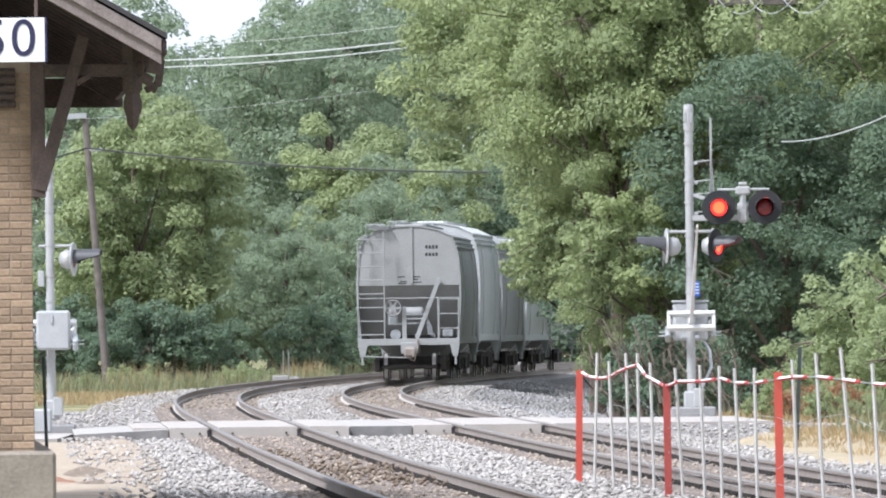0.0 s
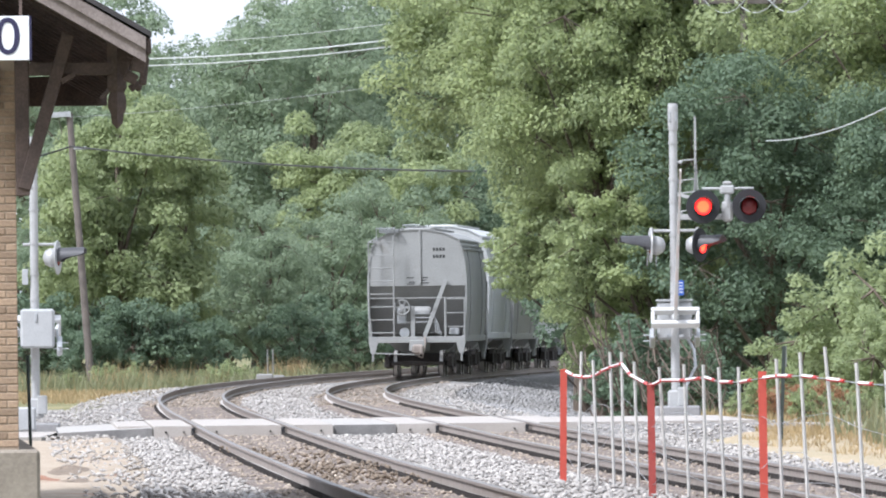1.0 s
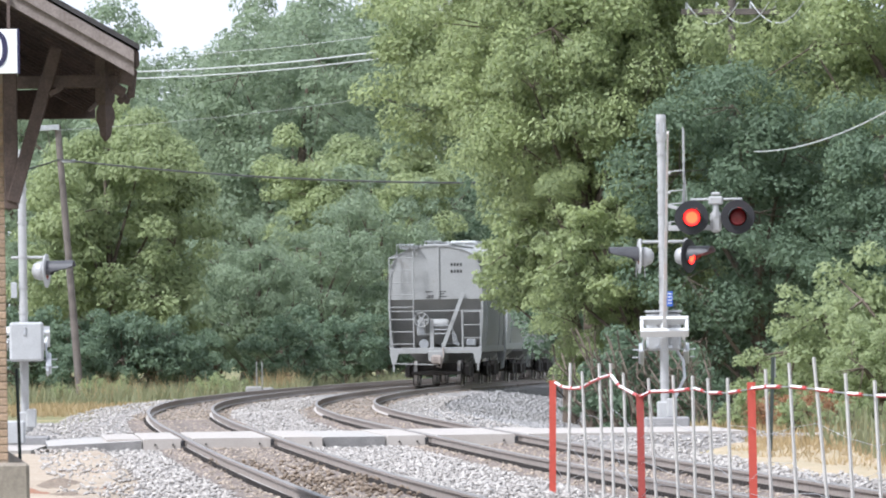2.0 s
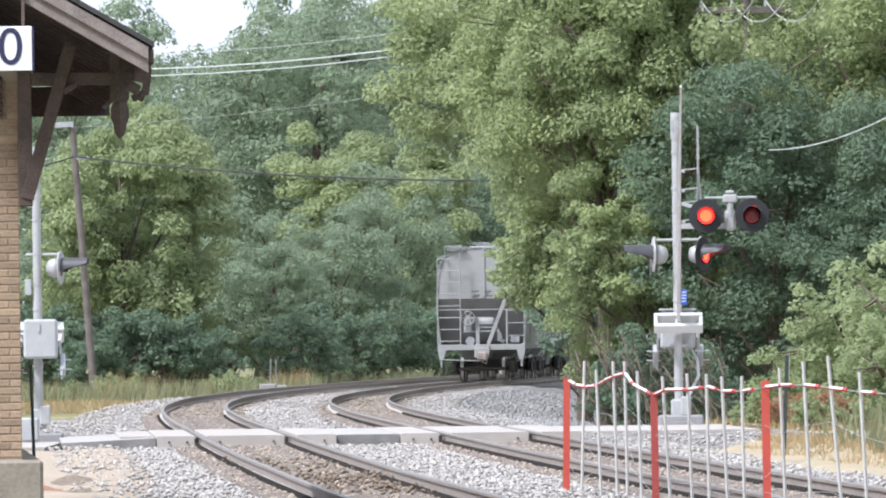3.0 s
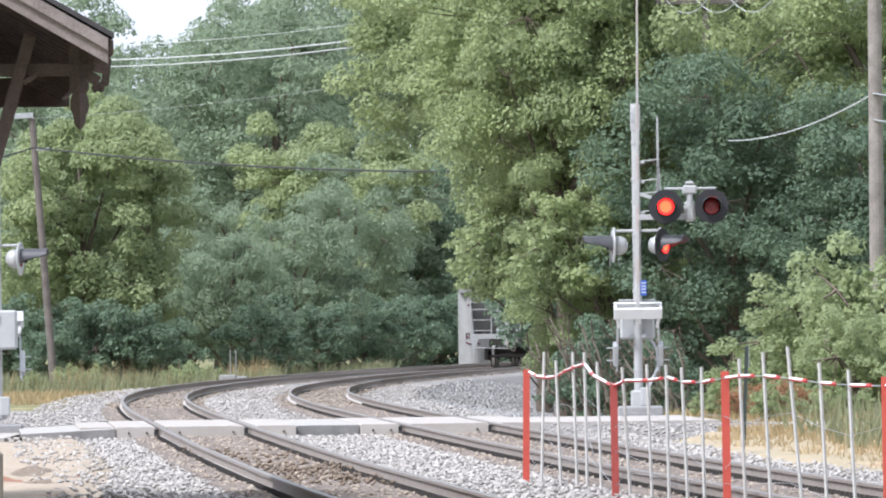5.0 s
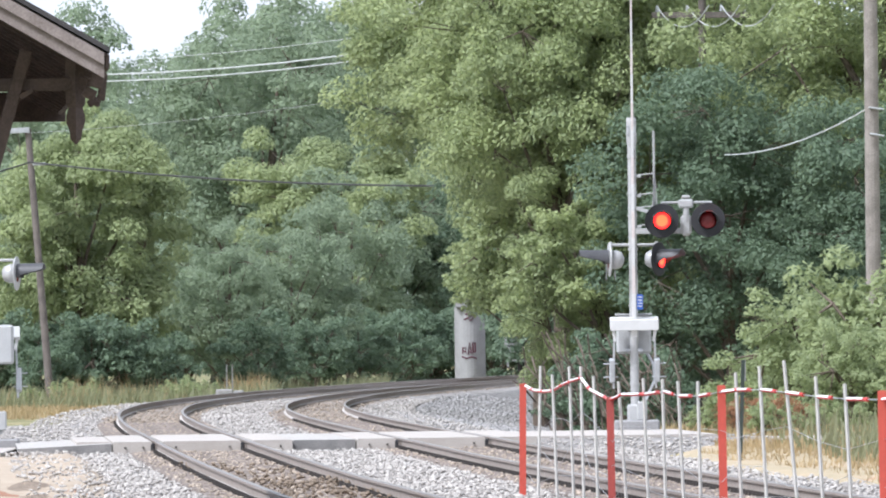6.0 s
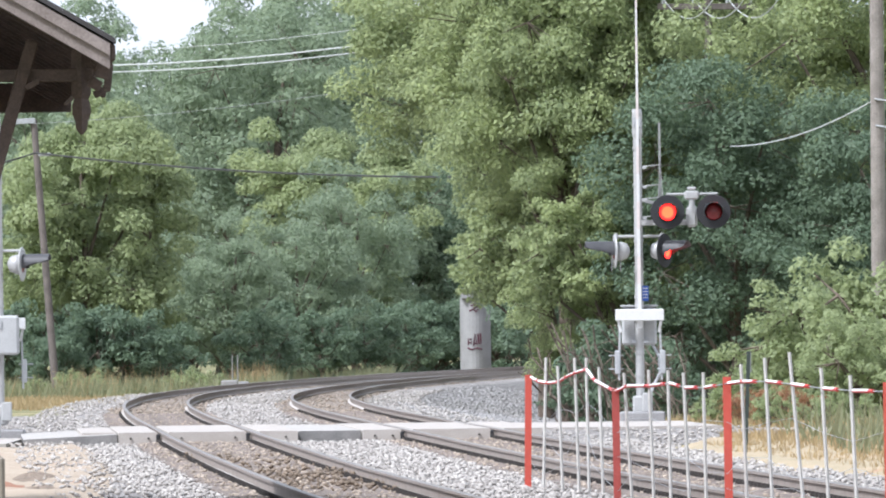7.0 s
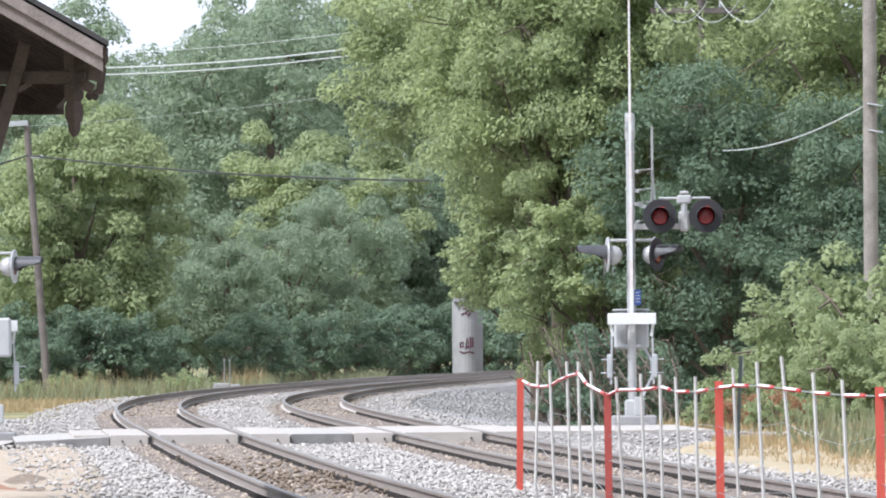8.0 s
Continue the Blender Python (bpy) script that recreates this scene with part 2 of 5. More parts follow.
def pipe(bm, pts, r, n=6):
    """A bent round bar through the points, in one piece."""
    pts = [Vector(q) for q in pts]
    rows = []
    for i, q in enumerate(pts):
        d = (pts[min(i + 1, len(pts) - 1)] - pts[max(i - 1, 0)]).normalized()
        u = d.cross(Vector((0.31, 0.17, 0.93)))
        if u.length < 0.1:
            u = d.cross(Vector((1, 0, 0)))
        u.normalize()
        w = d.cross(u)
        rows.append([q + (u * math.cos(2 * math.pi * k / n) + w * math.sin(2 * math.pi * k / n)) * r for k in range(n)])
    return loft(bm, rows)


def loft(bm, sections, closed=True, caps=True):
    rows = [[bm.verts.new(p) for p in s] for s in sections]
    k = len(rows[0])
    for p, q in zip(rows, rows[1:]):
        for i in range(k if closed else k - 1):
            bm.faces.new((p[i], p[(i + 1) % k], q[(i + 1) % k], q[i]))
    if caps and closed:
        bm.faces.new(rows[0][::-1])
        bm.faces.new(rows[-1])
    return bm


def B():
    return bmesh.new()


def beam(bm, a, b, w, h, up=(0, 0, 1)):
    """A square timber from a to b, w wide and h deep."""
    a, b = Vector(a), Vector(b)
    y = (b - a).normalized()
    x = y.cross(Vector(up)).normalized()
    z = x.cross(y)
    r = Matrix((x, y, z)).transposed()
    return box(bm, (a + b) / 2, (w, (b - a).length, h), r, min(w, h) * 0.08)


def raw(name, verts, faces, mats, parent=None, smooth=False):
    me = bpy.data.meshes.new(name)
    me.from_pydata(verts, [], faces)
    for mm in (mats if isinstance(mats, (list, tuple)) else [mats]):
        me.materials.append(mm)
    if smooth:
        me.polygons.foreach_set("use_smooth", [True] * len(me.polygons))
    ob = new(name, me)
    if parent is not None:
        ob.parent = parent
    return ob


# ---------------- the line of the railway ----------------
BEND_AT = np.array([30, 60, 85, 105, 125, 145, 175, 210, 300.0])
BEND = np.array([0.93, 0.885, 0.093, 1.574, 3.962, 4.074, 1.903, 1.656, 1.656]) * 1e-3
LD = np.arange(20, 330.1, 0.5)
_turn = np.cumsum(np.interp(LD, BEND_AT, BEND)) * 0.5
LTH = _turn - np.interp(110, LD, _turn) - 0.059
_x = np.cumsum(np.tan(LTH)) * 0.5
LX = _x - np.interp(110, LD, _x) - 1.325
LTH = np.arctan(np.tan(LTH) / K)
LS = np.concatenate([[0], np.cumsum(np.hypot(np.diff(LX), np.diff(LD) * K))])
SPACING = 4.09


def on_line(d, off, z=0.0):
    """A point beside the near track's centre line: off metres to its right."""
    x, th = float(np.interp(d, LD, LX)), float(np.interp(d, LD, LTH))
    return Vector((x + off * math.cos(th), d * K - off * math.sin(th), z))


def at_length(s):
    d = float(np.interp(s, LS, LD))
    return on_line(d, 0)


def heading(d):
    return float(np.interp(d, LD, LTH))
# ---------------- ground and railway ----------------
def height(x, y):
    """Lie of the land: a flat right of way, banks beyond it."""
    y = y / K
    c = float(np.interp(y, LD, LX)) if y > 20 else 5.0
    off = x - c
    z = -0.46 if -6.9 < off < 3.2 else -0.30
    if off < -6.3:
        z -= 0.32 * min(1, (-6.3 - off) / 2.5)
    if y < 78:
        z = max(z, -0.46 if -8.0 < off < 3.4 else -0.32)
    if off > 3.2:
        z += 0.08 * min(1, (off - 3.2) / 2)
    if y > 95 and off > 2.4:
        z -= 0.8 * min(1, (off - 2.4) / 4.0) * min(1, (y - 95) / 12)
    if y > 205:
        if off > 3.5:
            z += min(6, (off - 3.5) * 0.55) * min(1, (y - 205) / 12)
    z += 0.05 * noise.noise((x * 0.6, y * 0.25, 0)) + 0.02 * noise.noise((x * 2, y * 1.2, 3))
    return z


def build_ground():
    xs = np.concatenate([[-900, -300, -120, -60], np.arange(-40, 44, 0.9), [60, 120, 300, 900]])
    ys = np.concatenate([[-300, -60, 0, 20], np.arange(30, 110, 1.0), np.arange(110, 330, 3.0), [400, 600, 1000, 1500]]) * K
    v = [(x, y, height(x, y)) for y in ys for x in xs]
    k = len(xs)
    f = [(j * k + i, j * k + i + 1, j * k + k + i + 1, j * k + k + i) for j in range(len(ys) - 1) for i in range(k - 1)]
    g = raw("ground", v, f, M_EARTH, smooth=True)
    tagged(g, "grassy earth with dry straw-coloured patches along the railway", "ground", kind="structure")


def strip(name, o1, o2, z1, d0, d1, mat, step=0.8, cols=10, bumpy=0.02, edge=0.25, parent=None, fall=0.0):
    """A bed along the line between two offsets, its shoulders sloping down by edge."""
    v, f = [], []
    ds = np.arange(d0, d1, step)
    for d in ds:
        for i in range(cols + 1):
            u = i / cols
            o = o1 + (o2 - o1) * u
            z = z1 - fall * (o - o1) - edge * max(0, (0.12 - min(u, 1 - u)) / 0.12) + bumpy * noise.noise((o * 2.3, d * 1.3, z1))
            v.append(on_line(d, o, z))
    k = cols + 1
    for j in range(len(ds) - 1):
        for i in range(cols):
            f.append((j * k + i, j * k + i + 1, j * k + k + i + 1, j * k + k + i))
    return raw(name, v, f, mat, parent, True)


def build_bed():
    b = strip("ballast_bed", -6.9, 3.3, -0.22, 30, 88, M_BALLAST, cols=34, bumpy=0.05, edge=0.1)
    b2 = strip("ballast_bed", -7.1, 2.9, -0.215, 87, 320, M_BALLAST, cols=40, bumpy=0.06, edge=0.3)
    b4 = strip("ballast_bed", -9.7, -6.7, -0.26, 86.2, 114, M_BALLAST, cols=14, bumpy=0.05, edge=0.3)
    tagged(b4, "pale grey crushed stone spread beyond the crossing road", "ballast", kind="structure")
    b3 = strip("gravel_slope", 1.9, 7.4, -0.21, 87, 230, M_CINDER, cols=24, bumpy=0.05, edge=0.06, fall=0.14)
    tagged(b3, "grey gravel slope falling away beside the bend", "gravel slope", kind="structure")
    tagged(b2, "grey crushed stone ballast spreading beside the bend", "ballast", kind="structure")
    tagged(b, "pale grey crushed stone ballast bed under two tracks", "ballast", kind="structure")


RAIL_PROFILE = [(-0.07, -0.17), (0.07, -0.17), (0.07, -0.155), (0.012, -0.135), (0.012, -0.045), (0.036, -0.035), (0.036, -0.006), (0.026, 0.0), (-0.026, 0.0), (-0.036, -0.006), (-0.036, -0.035), (-0.012, -0.045), (-0.012, -0.135), (-0.07, -0.155)]


def rail_mesh(track_off, side, parent):
    bm = B()
    secs = []
    for d in np.arange(30, 320, 1.0):
        z = 0.012 * noise.noise((d * 0.11, track_off + side, 0))
        secs.append([on_line(d, track_off + side * 0.7525 + p[0], p[1] + z) for p in RAIL_PROFILE])
    loft(bm, secs)
    bm.normal_update()
    for f in bm.faces:
        if f.calc_center_median().z > -0.012 and f.normal.z * f.normal.z > -1:
            f.material_index = 1 if all(v.co.z > -0.02 for v in f.verts) else 0
        elif f.calc_center_median().z < -0.125 and f.normal.z * f.normal.z > 0.2:
            # paler colour in place of a highlight on the foot
            f.material_index = 2
    return part("rail", bm, [M_RAIL, M_RAILTOP, M_FOOT], parent)


def build_track(off, label):
    t = thing("railway_track", Matrix(), label, "railway track", "tracks over the crossing", "structure")
    rail_mesh(off, -1, t)
    rail_mesh(off, 1, t)
    strip("crib_gravel", off - 1.25, off + 1.25, -0.196, 30, 320, M_CRIB, cols=12, bumpy=0.025, edge=0.04, parent=t)
    bm = B()
    box(bm, (0, 0, -0.235), (2.5, 0.22, 0.15), bevel=0.012)
    first = part("tie", bm, M_TIE, t)
    bm = B()
    for s in (-1, 1):
        for e in (-1, 1):
            box(bm, (s * 0.7525 + e * 0.1, 0, -0.14), (0.05, 0.06, 0.06))
    clip0 = part("rail_clips", bm, M_TRUCK, t)
    k = 0
    for d in np.arange(42, 110, 0.56 / K):
        if 80.2 < d < 86.3:
            continue
        m = Matrix.Translation(on_line(d, off, 0.02 * random.random() - 0.018)) @ Matrix.Rotation(-heading(d) + random.uniform(-0.02, 0.02), 4, "Z")
        ob = first if k == 0 else new("tie", first.data)
        oc = clip0 if k == 0 else new("rail_clips", clip0.data)
        for o in (ob, oc):
            o.parent = t
            o.matrix_basis = m if o is ob else Matrix.Translation(on_line(d, off)) @ Matrix.Rotation(-heading(d), 4, "Z")
        k += 1
    return t


def top_of(ob):
    """Gives the upward faces of a piece its second material."""
    for p in ob.data.polygons:
        if abs(p.normal.z) > 0.6:
            p.material_index = 1


def build_crossing():
    """Concrete panels between and beside the rails, and the road up to them."""
    def slab(name, o1, o2, mat, parent, d0=80.4, d1=86.2, top=0.0, thick=0.24, label=""):
        bm = B()
        n = 4
        secs = []
        for i in range(n + 1):
            d = d0 + (d1 - d0) * i / n
            a, b = on_line(d, o1), on_line(d, o2)
            secs.append([(a.x, d * K, top - thick), (b.x, d * K, top - thick), (b.x, d * K, top - 0.015), (b.x - 0.015, d * K, top), (a.x + 0.015, d * K, top), (a.x, d * K, top - 0.015)])
        loft(bm, secs)
        return part(name, bm, mat, parent, label)
    c = thing("road_crossing", Matrix(), "pale concrete crossing panels set between the rails", "road crossing", kind="structure")
    s = SPACING
    for o in (-s, 0):
        slab("crossing_panel", o - 0.67, o + 0.64, M_CONCRETE, c)
        slab("crossing_panel", o - 1.5, o - 0.85, M_CONCRETE, c)
        slab("crossing_panel", o + 0.85, o + 1.5, M_CONCRETE, c)
        bm = B()
        for e in (-1, 1):
            for x in (-0.11, 0.11):
                a = on_line(80.5, o + e * 0.7525 + x * 0.75)
                box(bm, (a.x, 80.4 * K + 0.2, -0.10), (0.06, 0.5, 0.13), bevel=0.01)
        part("rubber_flangeway", bm, M_BLACK, c)
        bm = B()
        for x in (-1.3, -1.0, -0.45, 0.45, 1.0, 1.3):
            a = on_line(80.4, o + x)
            cyl(bm, (a.x, 80.4 * K + 0.01, -0.1), (a.x, 80.4 * K - 0.035, -0.1), 0.018, n=8)
        part("panel_bolt", bm, M_TRUCK, c)
    top_of(slab("asphalt_infill", -s + 1.52, -1.52, [M_ASPHALT, M_DUSTY], c, 80.6, 86.0, -0.012))
    bm = B()
    loft(bm, [[(on_line(d, -s - 3.1).x, d * K, -0.16), (on_line(d, -s - 1.52).x, d * K, -0.24), (on_line(d, -s - 1.52).x, d * K, -0.03), (on_line(d, -s - 3.1).x, d * K, -0.10)] for d in (80.6, 83, 86)])
    top_of(part("asphalt_ramp", bm, [M_ASPHALT, M_DUSTY], c))
    slab("concrete_apron", -s - 2.1, -s - 1.52, M_CONCRETE, c, 81.2, 86.0, -0.012, 0.1)
    slab("concrete_apron", 1.52, 4.6, M_CONCRETE, c, 80.9, 85.6, -0.012, 0.10)
    bm = B()
    loft(bm, [[(on_line(d, o).x, d * K, z) for o, z in ((1.5, zt - 0.5), (5.6, zt - 0.5), (5.6, zt - 0.03), (1.5, zt))] for d, zt in ((79.6, -0.31), (80.3, -0.17), (80.89, -0.045))])
    part("gravel_shoulder", bm, M_BALLAST, c)
    road = B()
    for o1, o2 in ((-45, -s - 3.2), (4.6, 50)):
        loft(road, [[(on_line(83, 0).x + o1, d * K, -0.24), (on_line(83, 0).x + o2, d * K, -0.24), (on_line(83, 0).x + o2, d * K, -0.04 if o1 > 0 else -0.17), (on_line(83, 0).x + o1, d * K, -0.17)] for d in (80.9, 85.8)])
    r = part("road", road, M_CONCRETE)
    tagged(r, "pale concrete road leading up to the tracks", "road", kind="structure")


def scatter(name, mat, parent, areas, seed, size):
    """Loose stones: squashed octahedra strewn over stretches of the bed."""
    rng = np.random.default_rng(seed)
    base = np.array([(1, 0, 0), (-1, 0, 0), (0, 1, 0), (0, -1, 0), (0, 0, 1), (0, 0, -1)], float)
    tri = np.array([(0, 2, 4), (2, 1, 4), (1, 3, 4), (3, 0, 4), (2, 0, 5), (1, 2, 5), (3, 1, 5), (0, 3, 5)])
    vs, fs, c = [], [], 0
    for o1, o2, d0, d1, z, per, *lie in areas:
        fall, rise = lie or (0.0, 0.0)
        n = int((o2 - o1) * (d1 - d0) * per)
        o, d = rng.uniform(o1, o2, n), rng.uniform(d0, d1, n)
        th = np.interp(d, LD, LTH)
        p = np.stack([np.interp(d, LD, LX) + o * np.cos(th), d * K - o * np.sin(th), z - fall * (o - o1) + rise * (d - d0) + rng.uniform(-0.02, 0.02, n)], 1)
        q = base[None] * (rng.uniform(0.45, 1.15, (n, 1, 3)) * rng.uniform(*size, (n, 1, 1)) * np.array([1.15, 1.15, 0.62])) + rng.normal(0, 0.12, (n, 6, 3)) * size[0]
        a = rng.uniform(0, 6.28, n)
        R = np.zeros((n, 3, 3))
        t = rng.uniform(-0.7, 0.7, n)
        R[:, 0, 0], R[:, 0, 1], R[:, 1, 0], R[:, 1, 1], R[:, 2, 2] = np.cos(a), -np.sin(a), np.sin(a), np.cos(a), 1
        T = np.zeros((n, 3, 3))
        T[:, 0, 0], T[:, 0, 2], T[:, 2, 0], T[:, 2, 2], T[:, 1, 1] = np.cos(t), np.sin(t), -np.sin(t), np.cos(t), 1
        q = np.einsum("nij,nkj->nki", T @ R, q) + p[:, None]
        vs.append(q.reshape(-1, 3))
        fs.append((np.arange(n)[:, None, None] * 6 + tri[None] + c).reshape(-1, 3))
        c += n * 6
    return quick(name, np.concatenate(vs), np.concatenate(fs), mat, parent)


def quick(name, v, f, mat, parent=None):
    """A mesh from arrays of corners and of equal-sided faces."""
    me = bpy.data.meshes.new(name)
    n, k = f.shape
    me.vertices.add(len(v))
    me.vertices.foreach_set("co", np.ascontiguousarray(v, dtype=np.float32).ravel())
    me.loops.add(n * k)
    me.loops.foreach_set("vertex_index", np.ascontiguousarray(f, dtype=np.int32).ravel())
    me.polygons.add(n)
    me.polygons.foreach_set("loop_start", np.arange(0, n * k, k, dtype=np.int32))
    me.update(calc_edges=True)
    for mm in (mat if isinstance(mat, (list, tuple)) else [mat]):
        me.materials.append(mm)
    ob = new(name, me)
    if parent is not None:
        ob.parent = parent
    return ob


build_ground()
build_bed()
build_track(0.0, "main track with brown rusty rails on timber ties, bending away")
build_track(-SPACING, "second track with brown rusty rails on timber ties, bending away")
build_crossing()
S = SPACING
tagged(scatter("ballast_stones", M_STONE, None, [(-2.9, -1.2, 44, 80.3, -0.19, 110), (-6.2, -S - 1.2, 44, 80.3, -0.2, 90), (-7.4, -6.2, 50, 80.3, -0.15, 25), (1.2, 2.9, 44, 80.3, -0.21, 80), (1.5, 5.5, 79.5, 80.85, -0.30, 110, 0.0, 0.19), (-9.4, -6.9, 86.4, 112, -0.24, 30),
       (-2.9, -1.2, 86.3, 150, -0.19, 40), (-6.9, -S - 1.2, 86.3, 150, -0.2, 30), (1.2, 2.6, 86.3, 150, -0.2, 30)], 3, (0.022, 0.055)),
       "loose pale grey crushed stones on the ballast", "ballast stones", kind="stuff")
tagged(scatter("crib_stones", M_CRIBSTONE, None, [(o - 1.2, o + 1.2, 44, 80.3, -0.18, 75) for o in (0, -S)] + [(o - 1.2, o + 1.2, 86.3, 120, -0.18, 26) for o in (0, -S)] + [(o - 1.2, o + 1.2, 120, 185, -0.18, 11) for o in (0, -S)], 5, (0.018, 0.05)),
       "brown rust-dusted stones between the rails", "ballast stones", kind="stuff")
# slope stones carry the trees' shade in their darker colour
tagged(scatter("slope_stones", M_DARKSTONE, None, [(2.0, 5.0, 87, 125, -0.215, 55, 0.14, 0.0), (5.0, 7.2, 87, 125, -0.635, 30, 0.14, 0.0), (2.0, 7.0, 125, 165, -0.215, 26, 0.14, 0.0)], 7, (0.03, 0.075)),
       "dull grey stones on the gravel slope", "gravel stones", kind="stuff")
# ---------------- trees ----------------
def leaf_cloud(rng, centres, radii, per, leaf, droop=0.3):
    """Pointed leaves on and inside the outer shell of each clump."""
    vs = []
    for c, r in zip(centres, radii):
        n = max(20, int(per * (r / 1.0) ** 2))
        d = rng.normal(0, 1, (n, 3))
        d /= np.linalg.norm(d, axis=1)[:, None]
        d[:, 2] = np.where(d[:, 2] < -0.35, -d[:, 2] * rng.uniform(-0.6, 1, n), d[:, 2])
        rad = r * (1 - 0.42 * rng.random(n) ** 2.2)
        p = c + d * rad[:, None] * np.array([1.0, 1.0, 0.82])
        out = d + rng.normal(0, 0.55, (n, 3)) + np.array([0, 0, 0.55])
        out /= np.linalg.norm(out, axis=1)[:, None]
        a = np.cross(out, rng.normal(0, 1, (n, 3)))
        a /= np.linalg.norm(a, axis=1)[:, None]
        a[:, 2] -= droop
        a /= np.linalg.norm(a, axis=1)[:, None]
        b = np.cross(out, a)
        s = (leaf * rng.uniform(0.6, 1.3, n))[:, None]
        vs.append(np.stack([p - a * s * 0.7 + b * s * 0.5, p + a * s + out * s * 0.1, p - a * s * 0.7 - b * s * 0.5], 1).reshape(-1, 3))
    v = np.concatenate(vs)
    return v, np.arange(len(v)).reshape(-1, 3)


def tree_data(seed, h, r, base, leaf, per, clumps, lobes=9, shift=0.0):
    """Trunk, limbs and crown meshes of one tree: height h, crown radius r, foliage from base up."""
    rng = np.random.default_rng(seed)
    bm = B()
    lean = rng.normal(0, 0.03, 2)
    pts = [Vector((lean[0] * h * u + shift * 0.9 * u * u, lean[1] * h * u, h * 0.78 * u)) for u in np.linspace(0, 1, 6)]
    for i, (a, b) in enumerate(zip(pts, pts[1:])):
        w = 0.03 * h * 0.6
        cyl(bm, a, b, w * (1 - i * 0.17) + 0.03, w * (1 - (i + 1) * 0.17) + 0.03, n=9)
    mid, half = (h + base) / 2, (h - base) / 2
    cs, rs = [], []
    for k in range(lobes):
        t = (k + 0.5) / lobes
        z = -0.75 + 1.6 * t
        w = math.sqrt(max(0.05, 1 - (z * 0.9) ** 2))
        a = k * 2.399 + rng.uniform(-0.4, 0.4)
        q = Vector((shift + math.cos(a) * w * r * 0.62, math.sin(a) * w * r * 0.62, mid + z * half * 0.82))
        o = pts[0].lerp(pts[-1], min(0.95, max(0.12, (q.z - half * 0.5) / h)))
        cyl(bm, o, q, 0.011 * h * 0.6 + 0.02, 0.02, n=6)
        lr = r * rng.uniform(0.42, 0.62)
        for j in range(clumps):
            d = rng.normal(0, 1, 3)
            d /= np.linalg.norm(d)
            p = np.array(q) + d * lr * rng.uniform(0.45, 1.0) * np.array([1, 1, 0.85])
            cs.append(p)
            rs.append(r * rng.uniform(0.12, 0.235))
            if j % 3 == 0:
                cyl(bm, q, p, 0.025, 0.008, n=4)
    v, f = leaf_cloud(rng, cs, rs, per, leaf)
    return bm, v, f


KINDS = {}


def tree_kind(key, mat, *args, **kw):
    bm, v, f = tree_data(*args, **kw)
    trunk = part("trunk", bm, M_BARK)
    crown = quick("crown", v, f, mat)
    KINDS[key] = (trunk.data, crown.data)
    bpy.data.objects.remove(trunk)
    bpy.data.objects.remove(crown)


def tree(key, x, y, turn, size, label, z=None, group="trees along the railway", name="tree", category="tree", stretch=1.0):
    t = thing(name, pose(x, y * K, height(x, y * K) - 0.05 if z is None else z, 0, 0, turn), label, category, group)
    t.scale = (size, size, size * stretch)
    for n, data in zip(("trunk", "crown"), KINDS[key]):
        o = new(n, data)
        o.parent = t
    return t


tree_kind("broad_low", M_LEAF_A, 12, 13.0, 5.0, 0.8, 0.088, 620, 16, lobes=12)
tree_kind("tall", M_LEAF_B, 13, 20.0, 5.2, 2.0, 0.16, 160, 16, lobes=14)
tree_kind("round", M_LEAF_B, 14, 11.0, 4.2, 0.4, 0.125, 265, 15, lobes=12)
tree_kind("light", M_LEAF_C, 15, 10.0, 3.7, 0.3, 0.100, 800, 17, lobes=12)
tree_kind("canopy", M_LEAF_A, 21, 16.0, 4.6, 5.6, 0.092, 470, 16, lobes=12)
# dusk and shade wear the darkened leaf, colour standing in for shade
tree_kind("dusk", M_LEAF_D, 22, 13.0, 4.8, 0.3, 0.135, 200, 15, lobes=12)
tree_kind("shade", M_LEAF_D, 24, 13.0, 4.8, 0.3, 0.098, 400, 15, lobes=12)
tree_kind("sapling", M_LEAF_A, 18, 6.8, 1.7, 2.9, 0.086, 900, 14, lobes=9, shift=-1.9)
tree_kind("overhang", M_LEAF_A, 19, 16.5, 4.2, 6.0, 0.088, 640, 16, lobes=13, shift=-2.6)
tree_kind("shrub", M_LEAF_C, 16, 2.6, 1.5, 0.1, 0.062, 1500, 13, lobes=8)
tree_kind("weed", M_LEAF_C, 20, 2.6, 1.5, 0.1, 0.12, 300, 12, lobes=7)
tree_kind("rusty", M_LEAF_R, 23, 2.2, 1.6, 0.1, 0.08, 420, 11, lobes=7)
# thicket takes the darkened leaf for the gloom at the trees' feet
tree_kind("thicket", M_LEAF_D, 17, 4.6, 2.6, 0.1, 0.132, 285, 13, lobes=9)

YOUNG = "leafy yellow-green tree beside the track, sun and shade put into its leaf colour"
DEEP = "dense green tree standing in the wood, leaf colour toned for shade and haze"
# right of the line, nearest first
# the last one, kind shade, has dimness put into its leaf colour
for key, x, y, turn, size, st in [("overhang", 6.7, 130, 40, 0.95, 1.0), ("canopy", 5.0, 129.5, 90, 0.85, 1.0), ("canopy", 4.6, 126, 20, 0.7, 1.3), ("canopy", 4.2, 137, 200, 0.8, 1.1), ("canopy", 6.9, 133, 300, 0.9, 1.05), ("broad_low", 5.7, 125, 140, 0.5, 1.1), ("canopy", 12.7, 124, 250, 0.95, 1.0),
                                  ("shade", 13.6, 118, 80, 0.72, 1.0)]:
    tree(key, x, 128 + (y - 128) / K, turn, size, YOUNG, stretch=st)
